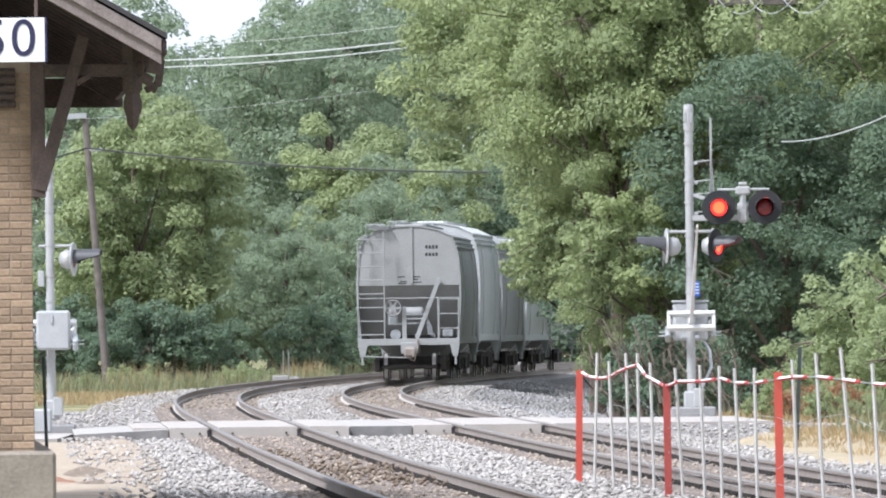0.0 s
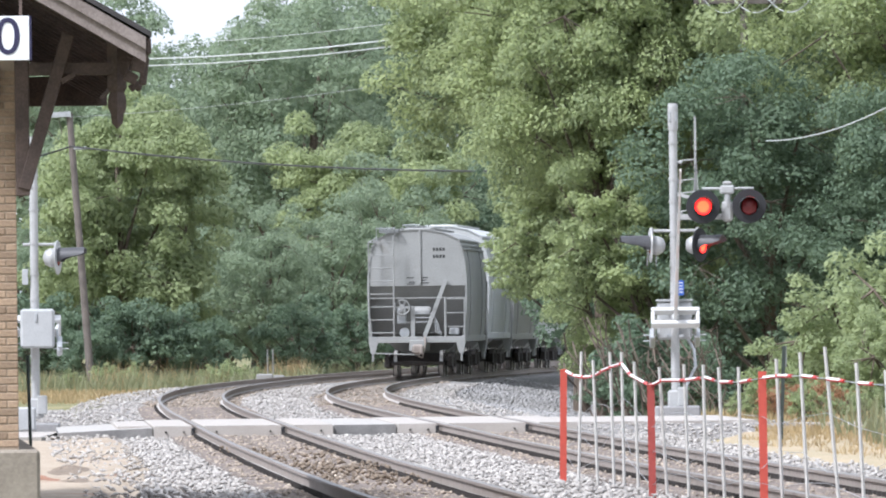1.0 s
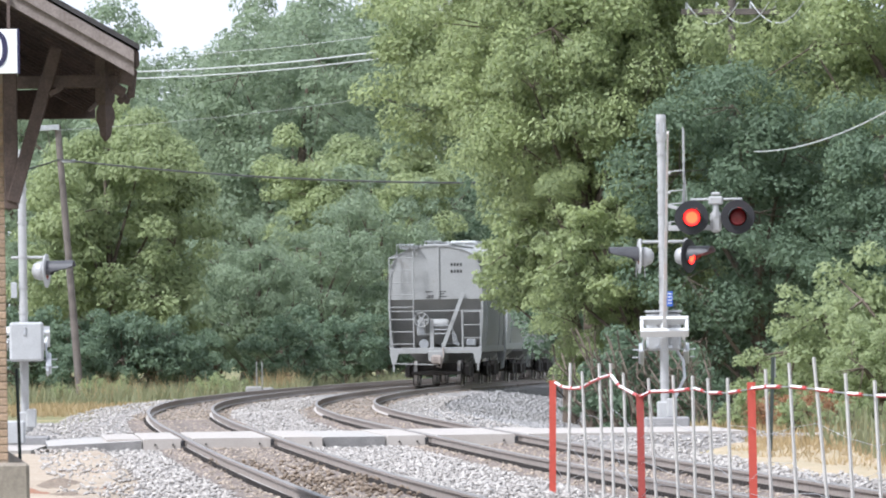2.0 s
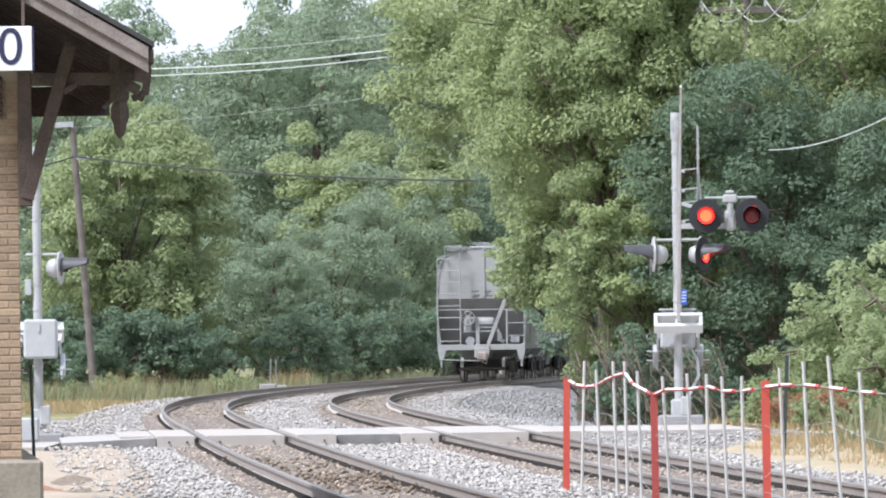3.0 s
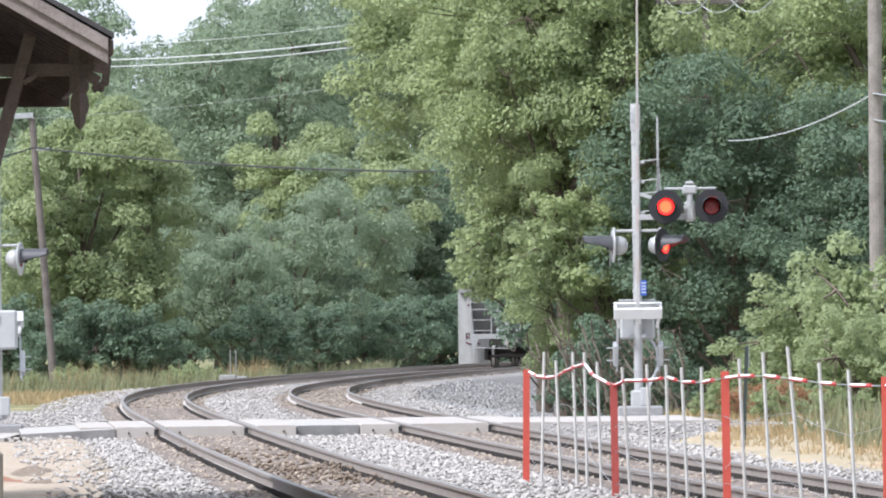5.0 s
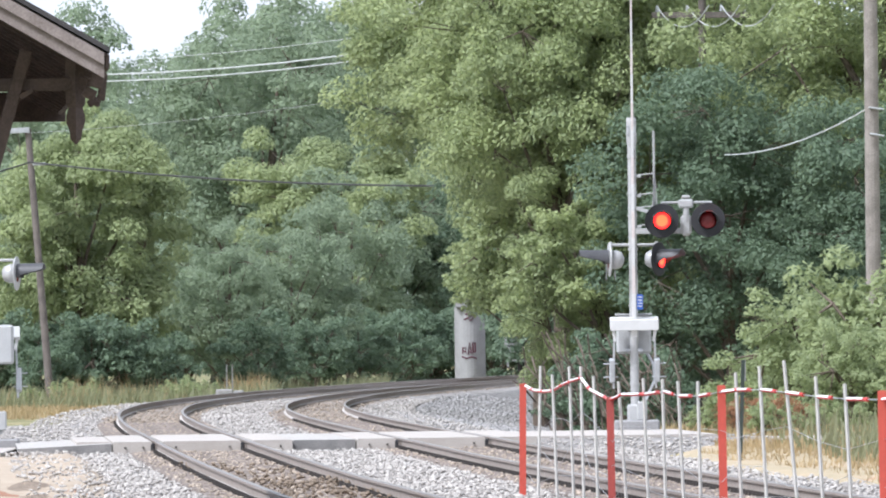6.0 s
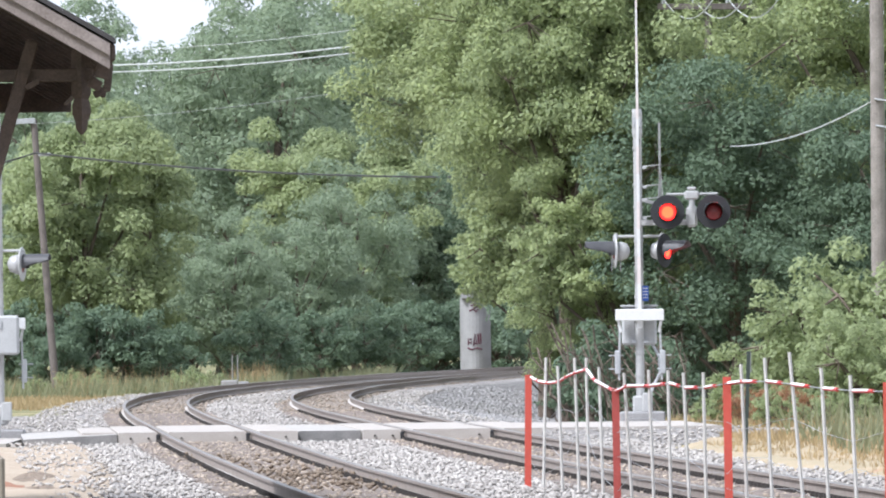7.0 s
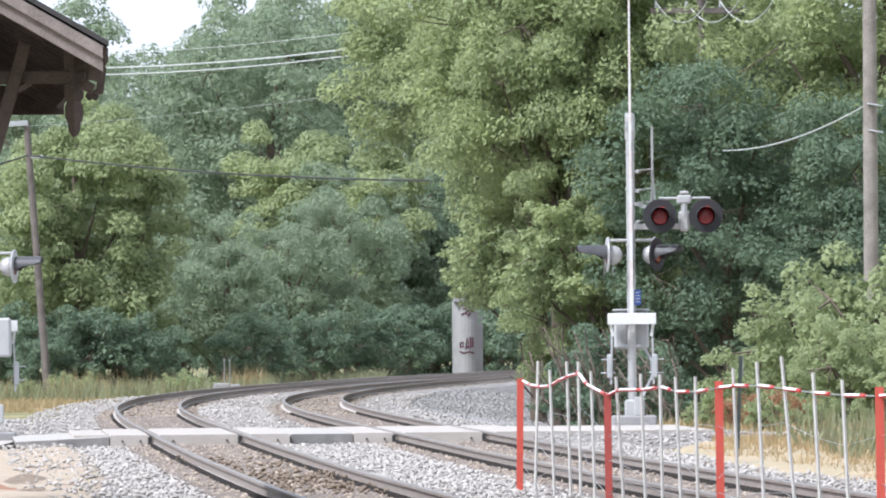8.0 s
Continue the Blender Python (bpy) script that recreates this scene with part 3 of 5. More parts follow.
# the shade and dusk kinds put the hollow's shade into leaf colour
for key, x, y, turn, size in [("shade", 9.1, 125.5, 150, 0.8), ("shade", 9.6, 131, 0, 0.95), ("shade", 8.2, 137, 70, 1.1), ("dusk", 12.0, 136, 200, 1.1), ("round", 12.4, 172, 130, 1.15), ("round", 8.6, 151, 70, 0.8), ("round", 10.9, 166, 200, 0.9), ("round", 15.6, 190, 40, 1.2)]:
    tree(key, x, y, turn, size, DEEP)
for x, y, turn, size in [(5.3, 130, 0, 1.0), (6.5, 126, 10, 0.95), (5.3, 150, 0, 1.0)]:
    tree("sapling", x, y, turn, size, "slender young tree hanging over the track side")
# added behind the visible trees to keep sky light off the train's side
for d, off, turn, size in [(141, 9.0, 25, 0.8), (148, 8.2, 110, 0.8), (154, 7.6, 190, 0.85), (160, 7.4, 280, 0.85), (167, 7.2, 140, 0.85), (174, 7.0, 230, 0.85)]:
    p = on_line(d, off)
    tree("dusk", p.x, p.y / K, turn, size, "leafy tree added by the curving track to shade the train, leaves darkened")
tree("overhang", 5.3, 134, 0, 1.0, "tall tree leaning out over the track, sunlit yellow-green")
# left of the line
tree("light", -11.9, 190, 15, 1.06, "yellow-green young tree in tall grass", stretch=1.14)
# far kinds have haze in their leaf colour, dusk kinds have shade
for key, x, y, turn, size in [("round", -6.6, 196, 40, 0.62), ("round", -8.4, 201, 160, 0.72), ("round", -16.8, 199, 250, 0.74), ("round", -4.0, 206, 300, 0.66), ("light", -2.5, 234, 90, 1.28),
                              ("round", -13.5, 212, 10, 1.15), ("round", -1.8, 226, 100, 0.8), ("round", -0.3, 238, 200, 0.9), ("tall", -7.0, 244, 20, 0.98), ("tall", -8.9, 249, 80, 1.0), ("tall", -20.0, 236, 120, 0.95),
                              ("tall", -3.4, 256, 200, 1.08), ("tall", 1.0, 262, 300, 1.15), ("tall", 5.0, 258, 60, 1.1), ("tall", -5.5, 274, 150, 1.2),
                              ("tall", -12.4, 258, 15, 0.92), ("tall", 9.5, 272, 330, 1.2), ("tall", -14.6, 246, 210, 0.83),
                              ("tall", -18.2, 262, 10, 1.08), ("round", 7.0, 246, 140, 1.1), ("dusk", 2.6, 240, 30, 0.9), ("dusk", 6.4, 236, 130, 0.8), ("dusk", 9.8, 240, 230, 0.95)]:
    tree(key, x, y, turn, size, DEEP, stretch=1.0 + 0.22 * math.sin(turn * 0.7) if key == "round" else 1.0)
# undergrowth
for x, y, turn, size in [(8.6, 97, 0, 1.1), (9.9, 96, 90, 1.35), (7.6, 99, 200, 0.7), (8.9, 92, 40, 0.8), (10.4, 91, 140, 0.9)]:
    tree("shrub", x, y, turn, size, "fresh green shrub at the wood's edge", group="shrubs by the road", name="shrub", category="shrub")
# darkness under the trees is painted by these bushes' leaf colour
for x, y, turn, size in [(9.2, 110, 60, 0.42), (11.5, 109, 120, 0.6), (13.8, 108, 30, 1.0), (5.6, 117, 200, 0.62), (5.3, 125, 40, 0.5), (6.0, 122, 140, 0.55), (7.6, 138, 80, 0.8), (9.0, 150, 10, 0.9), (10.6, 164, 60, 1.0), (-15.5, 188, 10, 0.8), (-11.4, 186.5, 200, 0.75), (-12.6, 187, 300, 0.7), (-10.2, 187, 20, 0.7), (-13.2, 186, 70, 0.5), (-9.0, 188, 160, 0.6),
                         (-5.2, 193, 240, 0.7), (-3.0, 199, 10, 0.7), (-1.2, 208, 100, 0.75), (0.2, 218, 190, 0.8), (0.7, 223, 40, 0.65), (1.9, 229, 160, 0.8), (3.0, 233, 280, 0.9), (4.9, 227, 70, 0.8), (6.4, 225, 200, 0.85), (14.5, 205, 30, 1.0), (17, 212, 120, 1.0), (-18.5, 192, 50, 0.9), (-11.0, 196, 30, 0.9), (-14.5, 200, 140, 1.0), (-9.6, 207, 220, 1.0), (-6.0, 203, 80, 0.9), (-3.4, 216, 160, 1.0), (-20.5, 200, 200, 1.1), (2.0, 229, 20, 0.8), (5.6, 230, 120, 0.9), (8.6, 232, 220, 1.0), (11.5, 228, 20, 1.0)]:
    tree("thicket", x, y, turn, size, "leafy undergrowth under the trees, shade put into its leaf colour", group="undergrowth", name="bush", category="bush")


for i in range(16):
    x, y = 5.9 + 0.36 * i + 0.3 * math.sin(i * 7.0), 90.5 + 2.2 * math.sin(i * 2.3)
    tree("weed", x, y, i * 77, 0.2 + 0.12 * abs(math.sin(i * 1.9)), "low weeds in the dry grass", group="weeds by the road", name="weed", category="weed")

for x, y, turn, size in [(7.15, 89.5, 10, 0.36), (6.5, 90.5, 130, 0.28), (7.8, 90.5, 240, 0.3)]:
    tree("rusty", x, y, turn, size, "dying bush with rusty orange leaves", group="withered bushes by the road", name="withered_bush", category="bush")

for i in range(14):
    x, y = -14.2 + 0.62 * i + 0.25 * math.sin(i * 5.0), 177.5 + 2.5 * math.sin(i * 2.1) + 0.5 * i
    tree("weed", x, y, i * 61, 0.16 + 0.24 * abs(math.sin(i * 2.7)) ** 2, "grey-green weeds standing in the tall grass", group="weeds along the bank", name="weed", category="weed")


def bare_branch(x, y, z, dx, dz, seed):
    """A dead stem with a few thin twigs, leaning out of the undergrowth."""
    rng = np.random.default_rng(seed)
    bm = B()
    pts = [Vector((x + dx * u + 0.12 * rng.normal(), y * K + 0.2 * rng.normal(), z + dz * u)) for u in np.linspace(0, 1, 6)]
    pipe(bm, pts, 0.022, 5)
    for i in (2, 3, 4):
        q = pts[i] + Vector((rng.normal() * 0.4, rng.normal() * 0.2, rng.uniform(0.1, 0.6)))
        pipe(bm, [pts[i], pts[i].lerp(q, 0.5) + Vector((0.05, 0, 0.04)), q], 0.011, 4)
    tagged(part("bare_branch", bm, M_BARK), "bare grey branch leaning out of the undergrowth", "branch", "bare branches")


for i in range(26):
    bare_branch(4.1 + 0.13 * i, 114.5 + 1.3 * math.sin(i * 3.1), -0.7, -0.9 + 0.5 * math.sin(i * 1.7), 1.4 + 1.1 * abs(math.sin(i * 2.9)), 40 + i)


def grass_patch(name, mat, label, spots, seed, tall, blade):
    """Standing blades in tufts, on stretches x0..x1, y0..y1 with so many per square metre."""
    rng = np.random.default_rng(seed)
    vs = []
    for x0, x1, y0, y1, per in spots:
        n = int((x1 - x0) * (y1 - y0) * per)
        x, y = rng.uniform(x0, x1, n), rng.uniform(y0, y1, n) * K
        keep = np.array([noise.noise((a * 0.5, b * 0.3, seed)) for a, b in zip(x, y)]) > -0.25
        x, y = x[keep], y[keep]
        n = len(x)
        z = np.array([height(a, b) for a, b in zip(x, y)]) - 0.02
        p = np.stack([x, y, z], 1)
        hgt = tall * rng.uniform(0.4, 1.15, n)
        a = rng.uniform(0, 3.14, n)
        w = np.stack([np.cos(a), np.sin(a), np.zeros(n)], 1) * blade
        tip = np.stack([rng.normal(0, 0.3, n) * hgt, rng.normal(0, 0.3, n) * hgt, hgt], 1)
        vs.append(np.stack([p - w, p + w, p + tip * 0.6 + w * 0.8, p + tip], 1).reshape(-1, 3))
    v = np.concatenate(vs)
    o = quick(name, v, np.arange(len(v)).reshape(-1, 4), mat)
    tagged(o, label, "grass", kind="stuff")


grass_patch("green_grass", M_GRASS, "tall green grass at the foot of the trees", [(-22, -8.2, 170, 188, 26), (-8.2, -4.2, 178, 196, 30), (-4.2, 0, 192, 212, 30), (6.4, 13, 66, 80, 26), (6.2, 14, 92, 100, 7), (5.2, 9, 100, 118, 8)], 21, 0.75, 0.02)
grass_patch("dry_grass", M_STRAW, "dry straw-coloured grass along the ballast", [(-16, -7.6, 146, 172, 40), (-8.4, -5.4, 168, 182, 34), (-5.6, -4.4, 183, 190, 60), (4.9, 12, 60, 76, 110), (5.4, 13, 76, 80.6, 190), (5.2, 13, 86.2, 93, 60), (4.6, 7.5, 93, 104, 22)], 22, 0.22, 0.014)
grass_patch("seed_grass", M_STRAW, "tall pale seed heads standing in the grass", [(-6.4, -4.6, 184, 190, 40), (-12.4, -10.5, 176, 184, 16), (-8.5, -7.6, 180, 184, 20), (-14.6, -8.4, 171, 178, 3), (-10.4, -8.5, 176, 182, 6)], 23, 1.15, 0.012)
# ---------------- the train ----------------
CAR_LEN = 15.2


def car_section(k=1.0, w=1.0):
    """Half outline of the rounded body, from the sill up to the roof's ridge."""
    return [(1.50 * w, 1.30), (1.56 * w, 1.9), (1.59 * w, 2.6), (1.58 * w, 3.2), (1.54 * w, 3.75), (1.46 * w, 4.18), (1.34 * w, 4.46), (0.90 * w, 4.67), (0.42 * w, 4.765), (0, 4.79)]


def wheelset():
    bm = B()
    for s in (-1, 1):
        m = Matrix.Translation((s * 0.7525, 0, 0)) @ Matrix.Rotation(math.pi / 2, 4, "Y")
        lathe(bm, [(0.10, -0.07 * s), (0.36, -0.06 * s), (0.415, -0.065 * s), (0.42, 0.045 * s), (0.45, 0.05 * s), (0.45, 0.075 * s), (0.36, 0.07 * s), (0.10, 0.09 * s)], m, 28)
    cyl(bm, (-1.0, 0, 0), (1.0, 0, 0), 0.075, n=10)
    for f in bm.faces:
        c = f.calc_center_median()
        if 0.40 < math.hypot(c.y, c.z) < 0.425:
            f.material_index = 1
    return bm


def build_car(paint, label, marks):
    """A covered hopper car; its rear end stands at the origin, it travels along +y."""
    L = CAR_LEN
    car = thing("hopper_car", Matrix(), label, "railway car", "cars of the train")
    half = car_section()
    # side sheets, thin shells bent to the outline
    for s, nm in ((-1, "side_sheet"), (1, "side_sheet")):
        bm = B()
        secs = []
        for y in np.linspace(0.42, L - 0.42, 12):
            outer = [(s * x, y, z) for x, z in half[:7]]
            inner = [(s * (x - 0.03), y, z) for x, z in half[:7]]
            secs.append(outer + inner[::-1])
        loft(bm, secs)
        part(nm, bm, paint, car, smooth=False)
        # long stiffeners under the eave and upright posts
        bm = B()
        for x, z in ((1.475, 4.12), (1.43, 4.25), (1.37, 4.40)):
            beam(bm, (s * (x + 0.02), 0.36, z), (s * (x + 0.02), L - 0.36, z), 0.06, 0.05)
        part("eave_rib", bm, paint, car)
        for y in (0.46, 3.4, L - 3.4, L - 0.46):
            bm = B()
            loft(bm, [[(s * (x - 0.01), y - 0.04, z), (s * (x + 0.03), y - 0.04, z), (s * (x + 0.03), y + 0.04, z), (s * (x - 0.01), y + 0.04, z)] for x, z in half[:6]])
            part("side_post", bm, paint, car)
    bm = B()
    full = [(-x, z) for x, z in half[6:]] + [(x, z) for x, z in half[6:-1][::-1]]
    loft(bm, [[(x, y, z) for x, z in full] + [(x, y, z - 0.04) for x, z in full[::-1]] for y in np.linspace(0.42, L - 0.42, 10)])
    part("roof", bm, paint, car, smooth=False)
    bm = B()
    for x in (-1, 1):
        box(bm, (x * 0.52, L / 2, 4.79), (0.06, L - 1.4, 0.05))
    for y in np.linspace(1.5, L - 1.5, 8):
        box(bm, (0, y, 4.79), (0.9, 0.55, 0.07), bevel=0.03)
    part("roof_hatch", bm, paint, car)
    bm = B()
    for x in np.linspace(-1.18, -0.62, 5):
        box(bm, (x, L / 2, 4.775), (0.07, L - 0.4, 0.03))
    for y in np.linspace(0.4, L - 0.4, 14):
        box(bm, (-0.9, y, 4.715), (0.62, 0.05, 0.09))
    pipe(bm, [(-1.3, 0.35, 4.40), (-1.3, 0.35, 4.82), (-0.7, 0.35, 4.82), (-0.7, 0.35, 4.6)], 0.02)
    part("running_board", bm, M_STEEL, car)
    for end in (0, 1):
        def Y(y):
            return L - y if end else y
        # end sheet over the slope sheet
        bm = B()
        top = [(x, z) for x, z in half if z >= 3.1]
        poly = [(-1.585, 2.95)] + [(-x, z) for x, z in top] + [(x, z) for x, z in top[:-1][::-1]] + [(1.585, 2.95)]
        loft(bm, [[(x * 0.985, Y(y), z - 0.01) for x, z in poly] for y in (0.45, 0.5)])
        part("end_sheet", bm, paint, car)
        bm = B()
        loft(bm, [[(-1.56, Y(0.47), 2.97), (1.56, Y(0.47), 2.97), (1.5, Y(1.9), 1.42), (-1.5, Y(1.9), 1.42)], [(-1.56, Y(0.53), 3.0), (1.56, Y(0.53), 3.0), (1.5, Y(1.96), 1.46), (-1.5, Y(1.96), 1.46)]])
        part("slope_sheet", bm, paint, car)
        bm = B()
        beam(bm, (0.10, Y(0.43), 2.98), (0.10, Y(0.43), 4.74), 0.07, 0.05, (0, 1, 0))
        part("end_rib", bm, paint, car)
        # platform and sill
        bm = B()
        box(bm, (0, Y(0.32), 1.2), (3.12, 0.5, 0.05))
        box(bm, (0, Y(0.07), 1.19), (3.14, 0.08, 0.2), bevel=0.01)
        box(bm, (0, Y(1.6), 1.0), (0.5, 3.2, 0.36), bevel=0.02)
        part("end_sill", bm, paint, car)
        for s in (-1, 1):
            bm = B()
            loft(bm, [[(s * 1.57, Y(y), 1.1), (s * 1.27, Y(y), 1.1), (s * 1.36, Y(y), 0.74), (s * 1.5, Y(y), 0.74)] for y in (0.03, 0.1)])
            box(bm, (s * 1.44, Y(0.07), 0.62), (0.06, 0.06, 0.26))
            part("corner_step", bm, paint, car)
        bm = B()
        for x in (-1.55, -0.74):
            cyl(bm, (x, Y(0.06), 1.25), (x, Y(0.06), 4.36 if x < -1 else 4.6), 0.026, n=6)
        for i in range(8):
            cyl(bm, (-1.55, Y(0.06), 1.42 + i * 0.42), (-0.74, Y(0.06), 1.42 + i * 0.42), 0.019, n=6)
        pipe(bm, [(-1.55, Y(0.06), 4.36), (-1.3, Y(0.3), 4.5)], 0.02)
        part("end_ladder", bm, paint, car)
        bm = B()
        for x in (0.93, 1.55):
            cyl(bm, (x, Y(0.06), 1.25), (x, Y(0.06), 2.57), 0.026 if x > 1 else 0.04, n=6)
        for z in (1.6, 2.05, 2.5):
            cyl(bm, (0.93, Y(0.06), z), (1.55, Y(0.06), z), 0.018, n=6)
        cyl(bm, (-1.55, Y(0.06), 2.54), (1.55, Y(0.06), 2.54), 0.018, n=6)
        part("grab_rail", bm, paint, car)
        bm = B()
        beam(bm, (0.24, Y(0.2), 1.3), (0.95, Y(0.36), 3.15), 0.13, 0.04, (0, 1, 0))
        beam(bm, (-0.14, Y(0.3), 1.25), (-0.14, Y(0.3), 2.28), 0.13, 0.06, (0, 1, 0))
        beam(bm, (0.05, Y(0.35), 1.75), (-0.6, Y(0.35), 1.75), 0.05, 0.05)
        part("end_brace", bm, paint, car)
        if not end:
            bm = B()
            m = Matrix.Translation((-0.48, 0.16, 2.24)) @ Matrix.Rotation(math.pi / 2, 4, "X")
            for k in range(18):
                a, b = 2 * math.pi * k / 18, 2 * math.pi * (k + 1) / 18
                cyl(bm, m @ Vector((0.24 * math.cos(a), 0.24 * math.sin(a), 0)), m @ Vector((0.24 * math.cos(b), 0.24 * math.sin(b), 0)), 0.024, n=6)
            for k in range(6):
                a = 2 * math.pi * k / 6
                beam(bm, m @ Vector((0, 0, 0)), m @ Vector((0.24 * math.cos(a), 0.24 * math.sin(a), 0)), 0.07, 0.02, (0, 1, 0))
            cyl(bm, (-0.48, 0.14, 2.24), (-0.48, 0.5, 2.24), 0.06, n=10)
            part("brake_wheel", bm, paint, car, "pale six-spoked brake wheel")
            bm = B()
            box(bm, (-0.5, 0.4, 1.95), (0.3, 0.16, 0.5), bevel=0.04)
            cyl(bm, (-0.42, 0.36, 1.42), (-0.42, 0.62, 1.42), 0.16, n=14)
            part("brake_housing", bm, M_STEEL, car)
            bm = B()
            lathe(bm, [(0.02, -0.34), (0.15, -0.3), (0.19, -0.22), (0.19, 0.22), (0.15, 0.3), (0.02, 0.34)], Matrix.Translation((0.14, 0.62, 2.08)) @ Matrix.Rotation(math.pi / 2, 4, "Y"), 16)
            part("air_tank", bm, paint, car, smooth=True)
            bm = B()
            for dz, dx in ((0.0, 0.0), (0.14, -0.06), (-0.14, 0.06)):
                pipe(bm, [(-0.1 + dx, 0.3, 1.9 + dz), (0.55 + dx, 0.3, 1.9 + dz), (0.62 + dx, 0.3, 1.84 + dz), (0.66 + dx, 0.28, 1.45), (0.8, 0.28, 1.38 + dx)], 0.017)
            box(bm, (1.2, 0.36, 1.45), (0.32, 0.2, 0.22), bevel=0.03)
            part("air_pipe", bm, M_STEEL, car)
        bm = B()
        box(bm, (0, Y(-0.12), 0.88), (0.24, 0.5, 0.26), bevel=0.03)
        box(bm, (0.05, Y(-0.36), 0.88), (0.36, 0.22, 0.32), bevel=0.06)
        box(bm, (0.17, Y(-0.46), 0.86), (0.12, 0.14, 0.28), bevel=0.03)
        pipe(bm, [(0.25, Y(0.0), 1.28), (0.28, Y(-0.2), 1.0), (0.18, Y(-0.3), 0.6), (0.05, Y(-0.35), 0.66)], 0.03)
        part("coupler", bm, M_RAIL, car, "rusty knuckle coupler with hanging air hose")
        bm = B()
        cyl(bm, (-1.45, Y(0.04), 0.76), (0.1, Y(0.04), 0.7), 0.02, n=6)
        part("uncoupling_lever", bm, paint, car)
    # hoppers below the body
    for y in (4.6, 7.6, 10.6):
        bm = B()
        loft(bm, [[(-1.45, y - 1.45, 1.4), (1.45, y - 1.45, 1.4), (1.45, y + 1.45, 1.4), (-1.45, y + 1.45, 1.4)], [(-0.4, y - 0.4, 0.42), (0.4, y - 0.4, 0.42), (0.4, y + 0.4, 0.42), (-0.4, y + 0.4, 0.42)]])
        part("hopper_chute", bm, paint, car)
    for s in (-1, 1):
        bm = B()
        box(bm, (s * 1.5, L / 2, 1.22), (0.09, L - 0.3, 0.2), bevel=0.01)
        part("side_sill", bm, paint, car)
    sets = []
    for y in (2.0, L - 2.0):
        for s in (-1, 1):
            bm = B()
            x = s * 1.02
            loft(bm, [[(x - 0.07, y - 1.2, 0.34), (x + 0.07, y - 1.2, 0.34), (x + 0.07, y - 1.2, 0.62), (x - 0.07, y - 1.2, 0.62)],
                      [(x - 0.08, y - 0.4, 0.26), (x + 0.08, y - 0.4, 0.26), (x + 0.08, y - 0.4, 0.78), (x - 0.08, y - 0.4, 0.78)],
                      [(x - 0.08, y + 0.4, 0.26), (x + 0.08, y + 0.4, 0.26), (x + 0.08, y + 0.4, 0.78), (x - 0.08, y + 0.4, 0.78)],
                      [(x - 0.07, y + 1.2, 0.34), (x + 0.07, y + 1.2, 0.34), (x + 0.07, y + 1.2, 0.62), (x - 0.07, y + 1.2, 0.62)]])
            for dy in (-0.25, 0, 0.25):
                cyl(bm, (x + s * 0.06, y + dy, 0.3), (x + s * 0.06, y + dy, 0.62), 0.09, n=10)
            part("truck_frame", bm, M_TRUCK, car)
        bm = B()
        box(bm, (0, y, 0.62), (2.1, 0.4, 0.28), bevel=0.03)
        box(bm, (0, y - 1.35, 0.42), (1.7, 0.12, 0.12), bevel=0.02)
        box(bm, (0, y + 1.35, 0.42), (1.7, 0.12, 0.12), bevel=0.02)
        part("truck_bolster", bm, M_TRUCK, car)
        for dy in (-0.86, 0.86):
            w = part("wheelset", wheelset(), [M_TRUCK, M_WHEEL], car, "dark wheels with bright worn treads")
            sets.append((w, y + dy))
    if marks:
        # lettering blocked out, character by character
        bm = B()
        for row, (z, hh) in enumerate(((4.12, 0.10), (3.89, 0.10))):
            for i in range(4):
                box(bm, (0.56 + i * 0.105, 0.445, z), (0.07, 0.006, hh))
        for x0, z0 in ((-0.22, 3.2), (-0.16, 3.06), (0.24, 3.2), (0.22, 3.12), (0.26, 3.03), (-0.2, 3.0)):
            box(bm, (x0, 0.445, z0), (0.2 + 0.06 * math.sin(z0 * 40), 0.006, 0.03))
        part("stencil", bm, M_STENCIL, car, "small black stencilled marks")
    return car, sets


CARS = [build_car(M_HOPPER, "pale grey covered hopper car with end ladder and brake wheel", True),
        build_car(M_HOPPER2, "off-white covered hopper car behind a grey one", False),
        build_car(M_HOPPER, "pale grey covered hopper car half hidden by leaves", False),
        build_car(M_HOPPER2, "off-white covered hopper car half hidden by leaves", False),
        build_car(M_HOPPER, "pale grey covered hopper car half hidden by leaves", False)]
CARS[1][0].scale = (1.0, 1.0, 1.05)
# seconds and metres gone along the line by the last car's rear end
RUN = [(0.0, -1.2), (1.0, 6.4), (2.0, 14.6), (3.5, 26.8), (4.2, 32.8), (5.3, 42.6), (8.0, 66.0)]
START = float(np.interp(149.3, LD, LS))


def gone(t):
    return K * float(np.interp(t, [a for a, b in RUN], [b for a, b in RUN]))


def car_pose(k, t):
    s = START + gone(t) + k * (CAR_LEN + 0.9)
    a, b = at_length(s + 2.0), at_length(s + CAR_LEN - 2.0)
    d = (b - a).normalized()
    p = a - d * 2.0
    return Matrix.Translation(p) @ Matrix.Rotation(math.atan2(-d.x, d.y), 4, "Z")
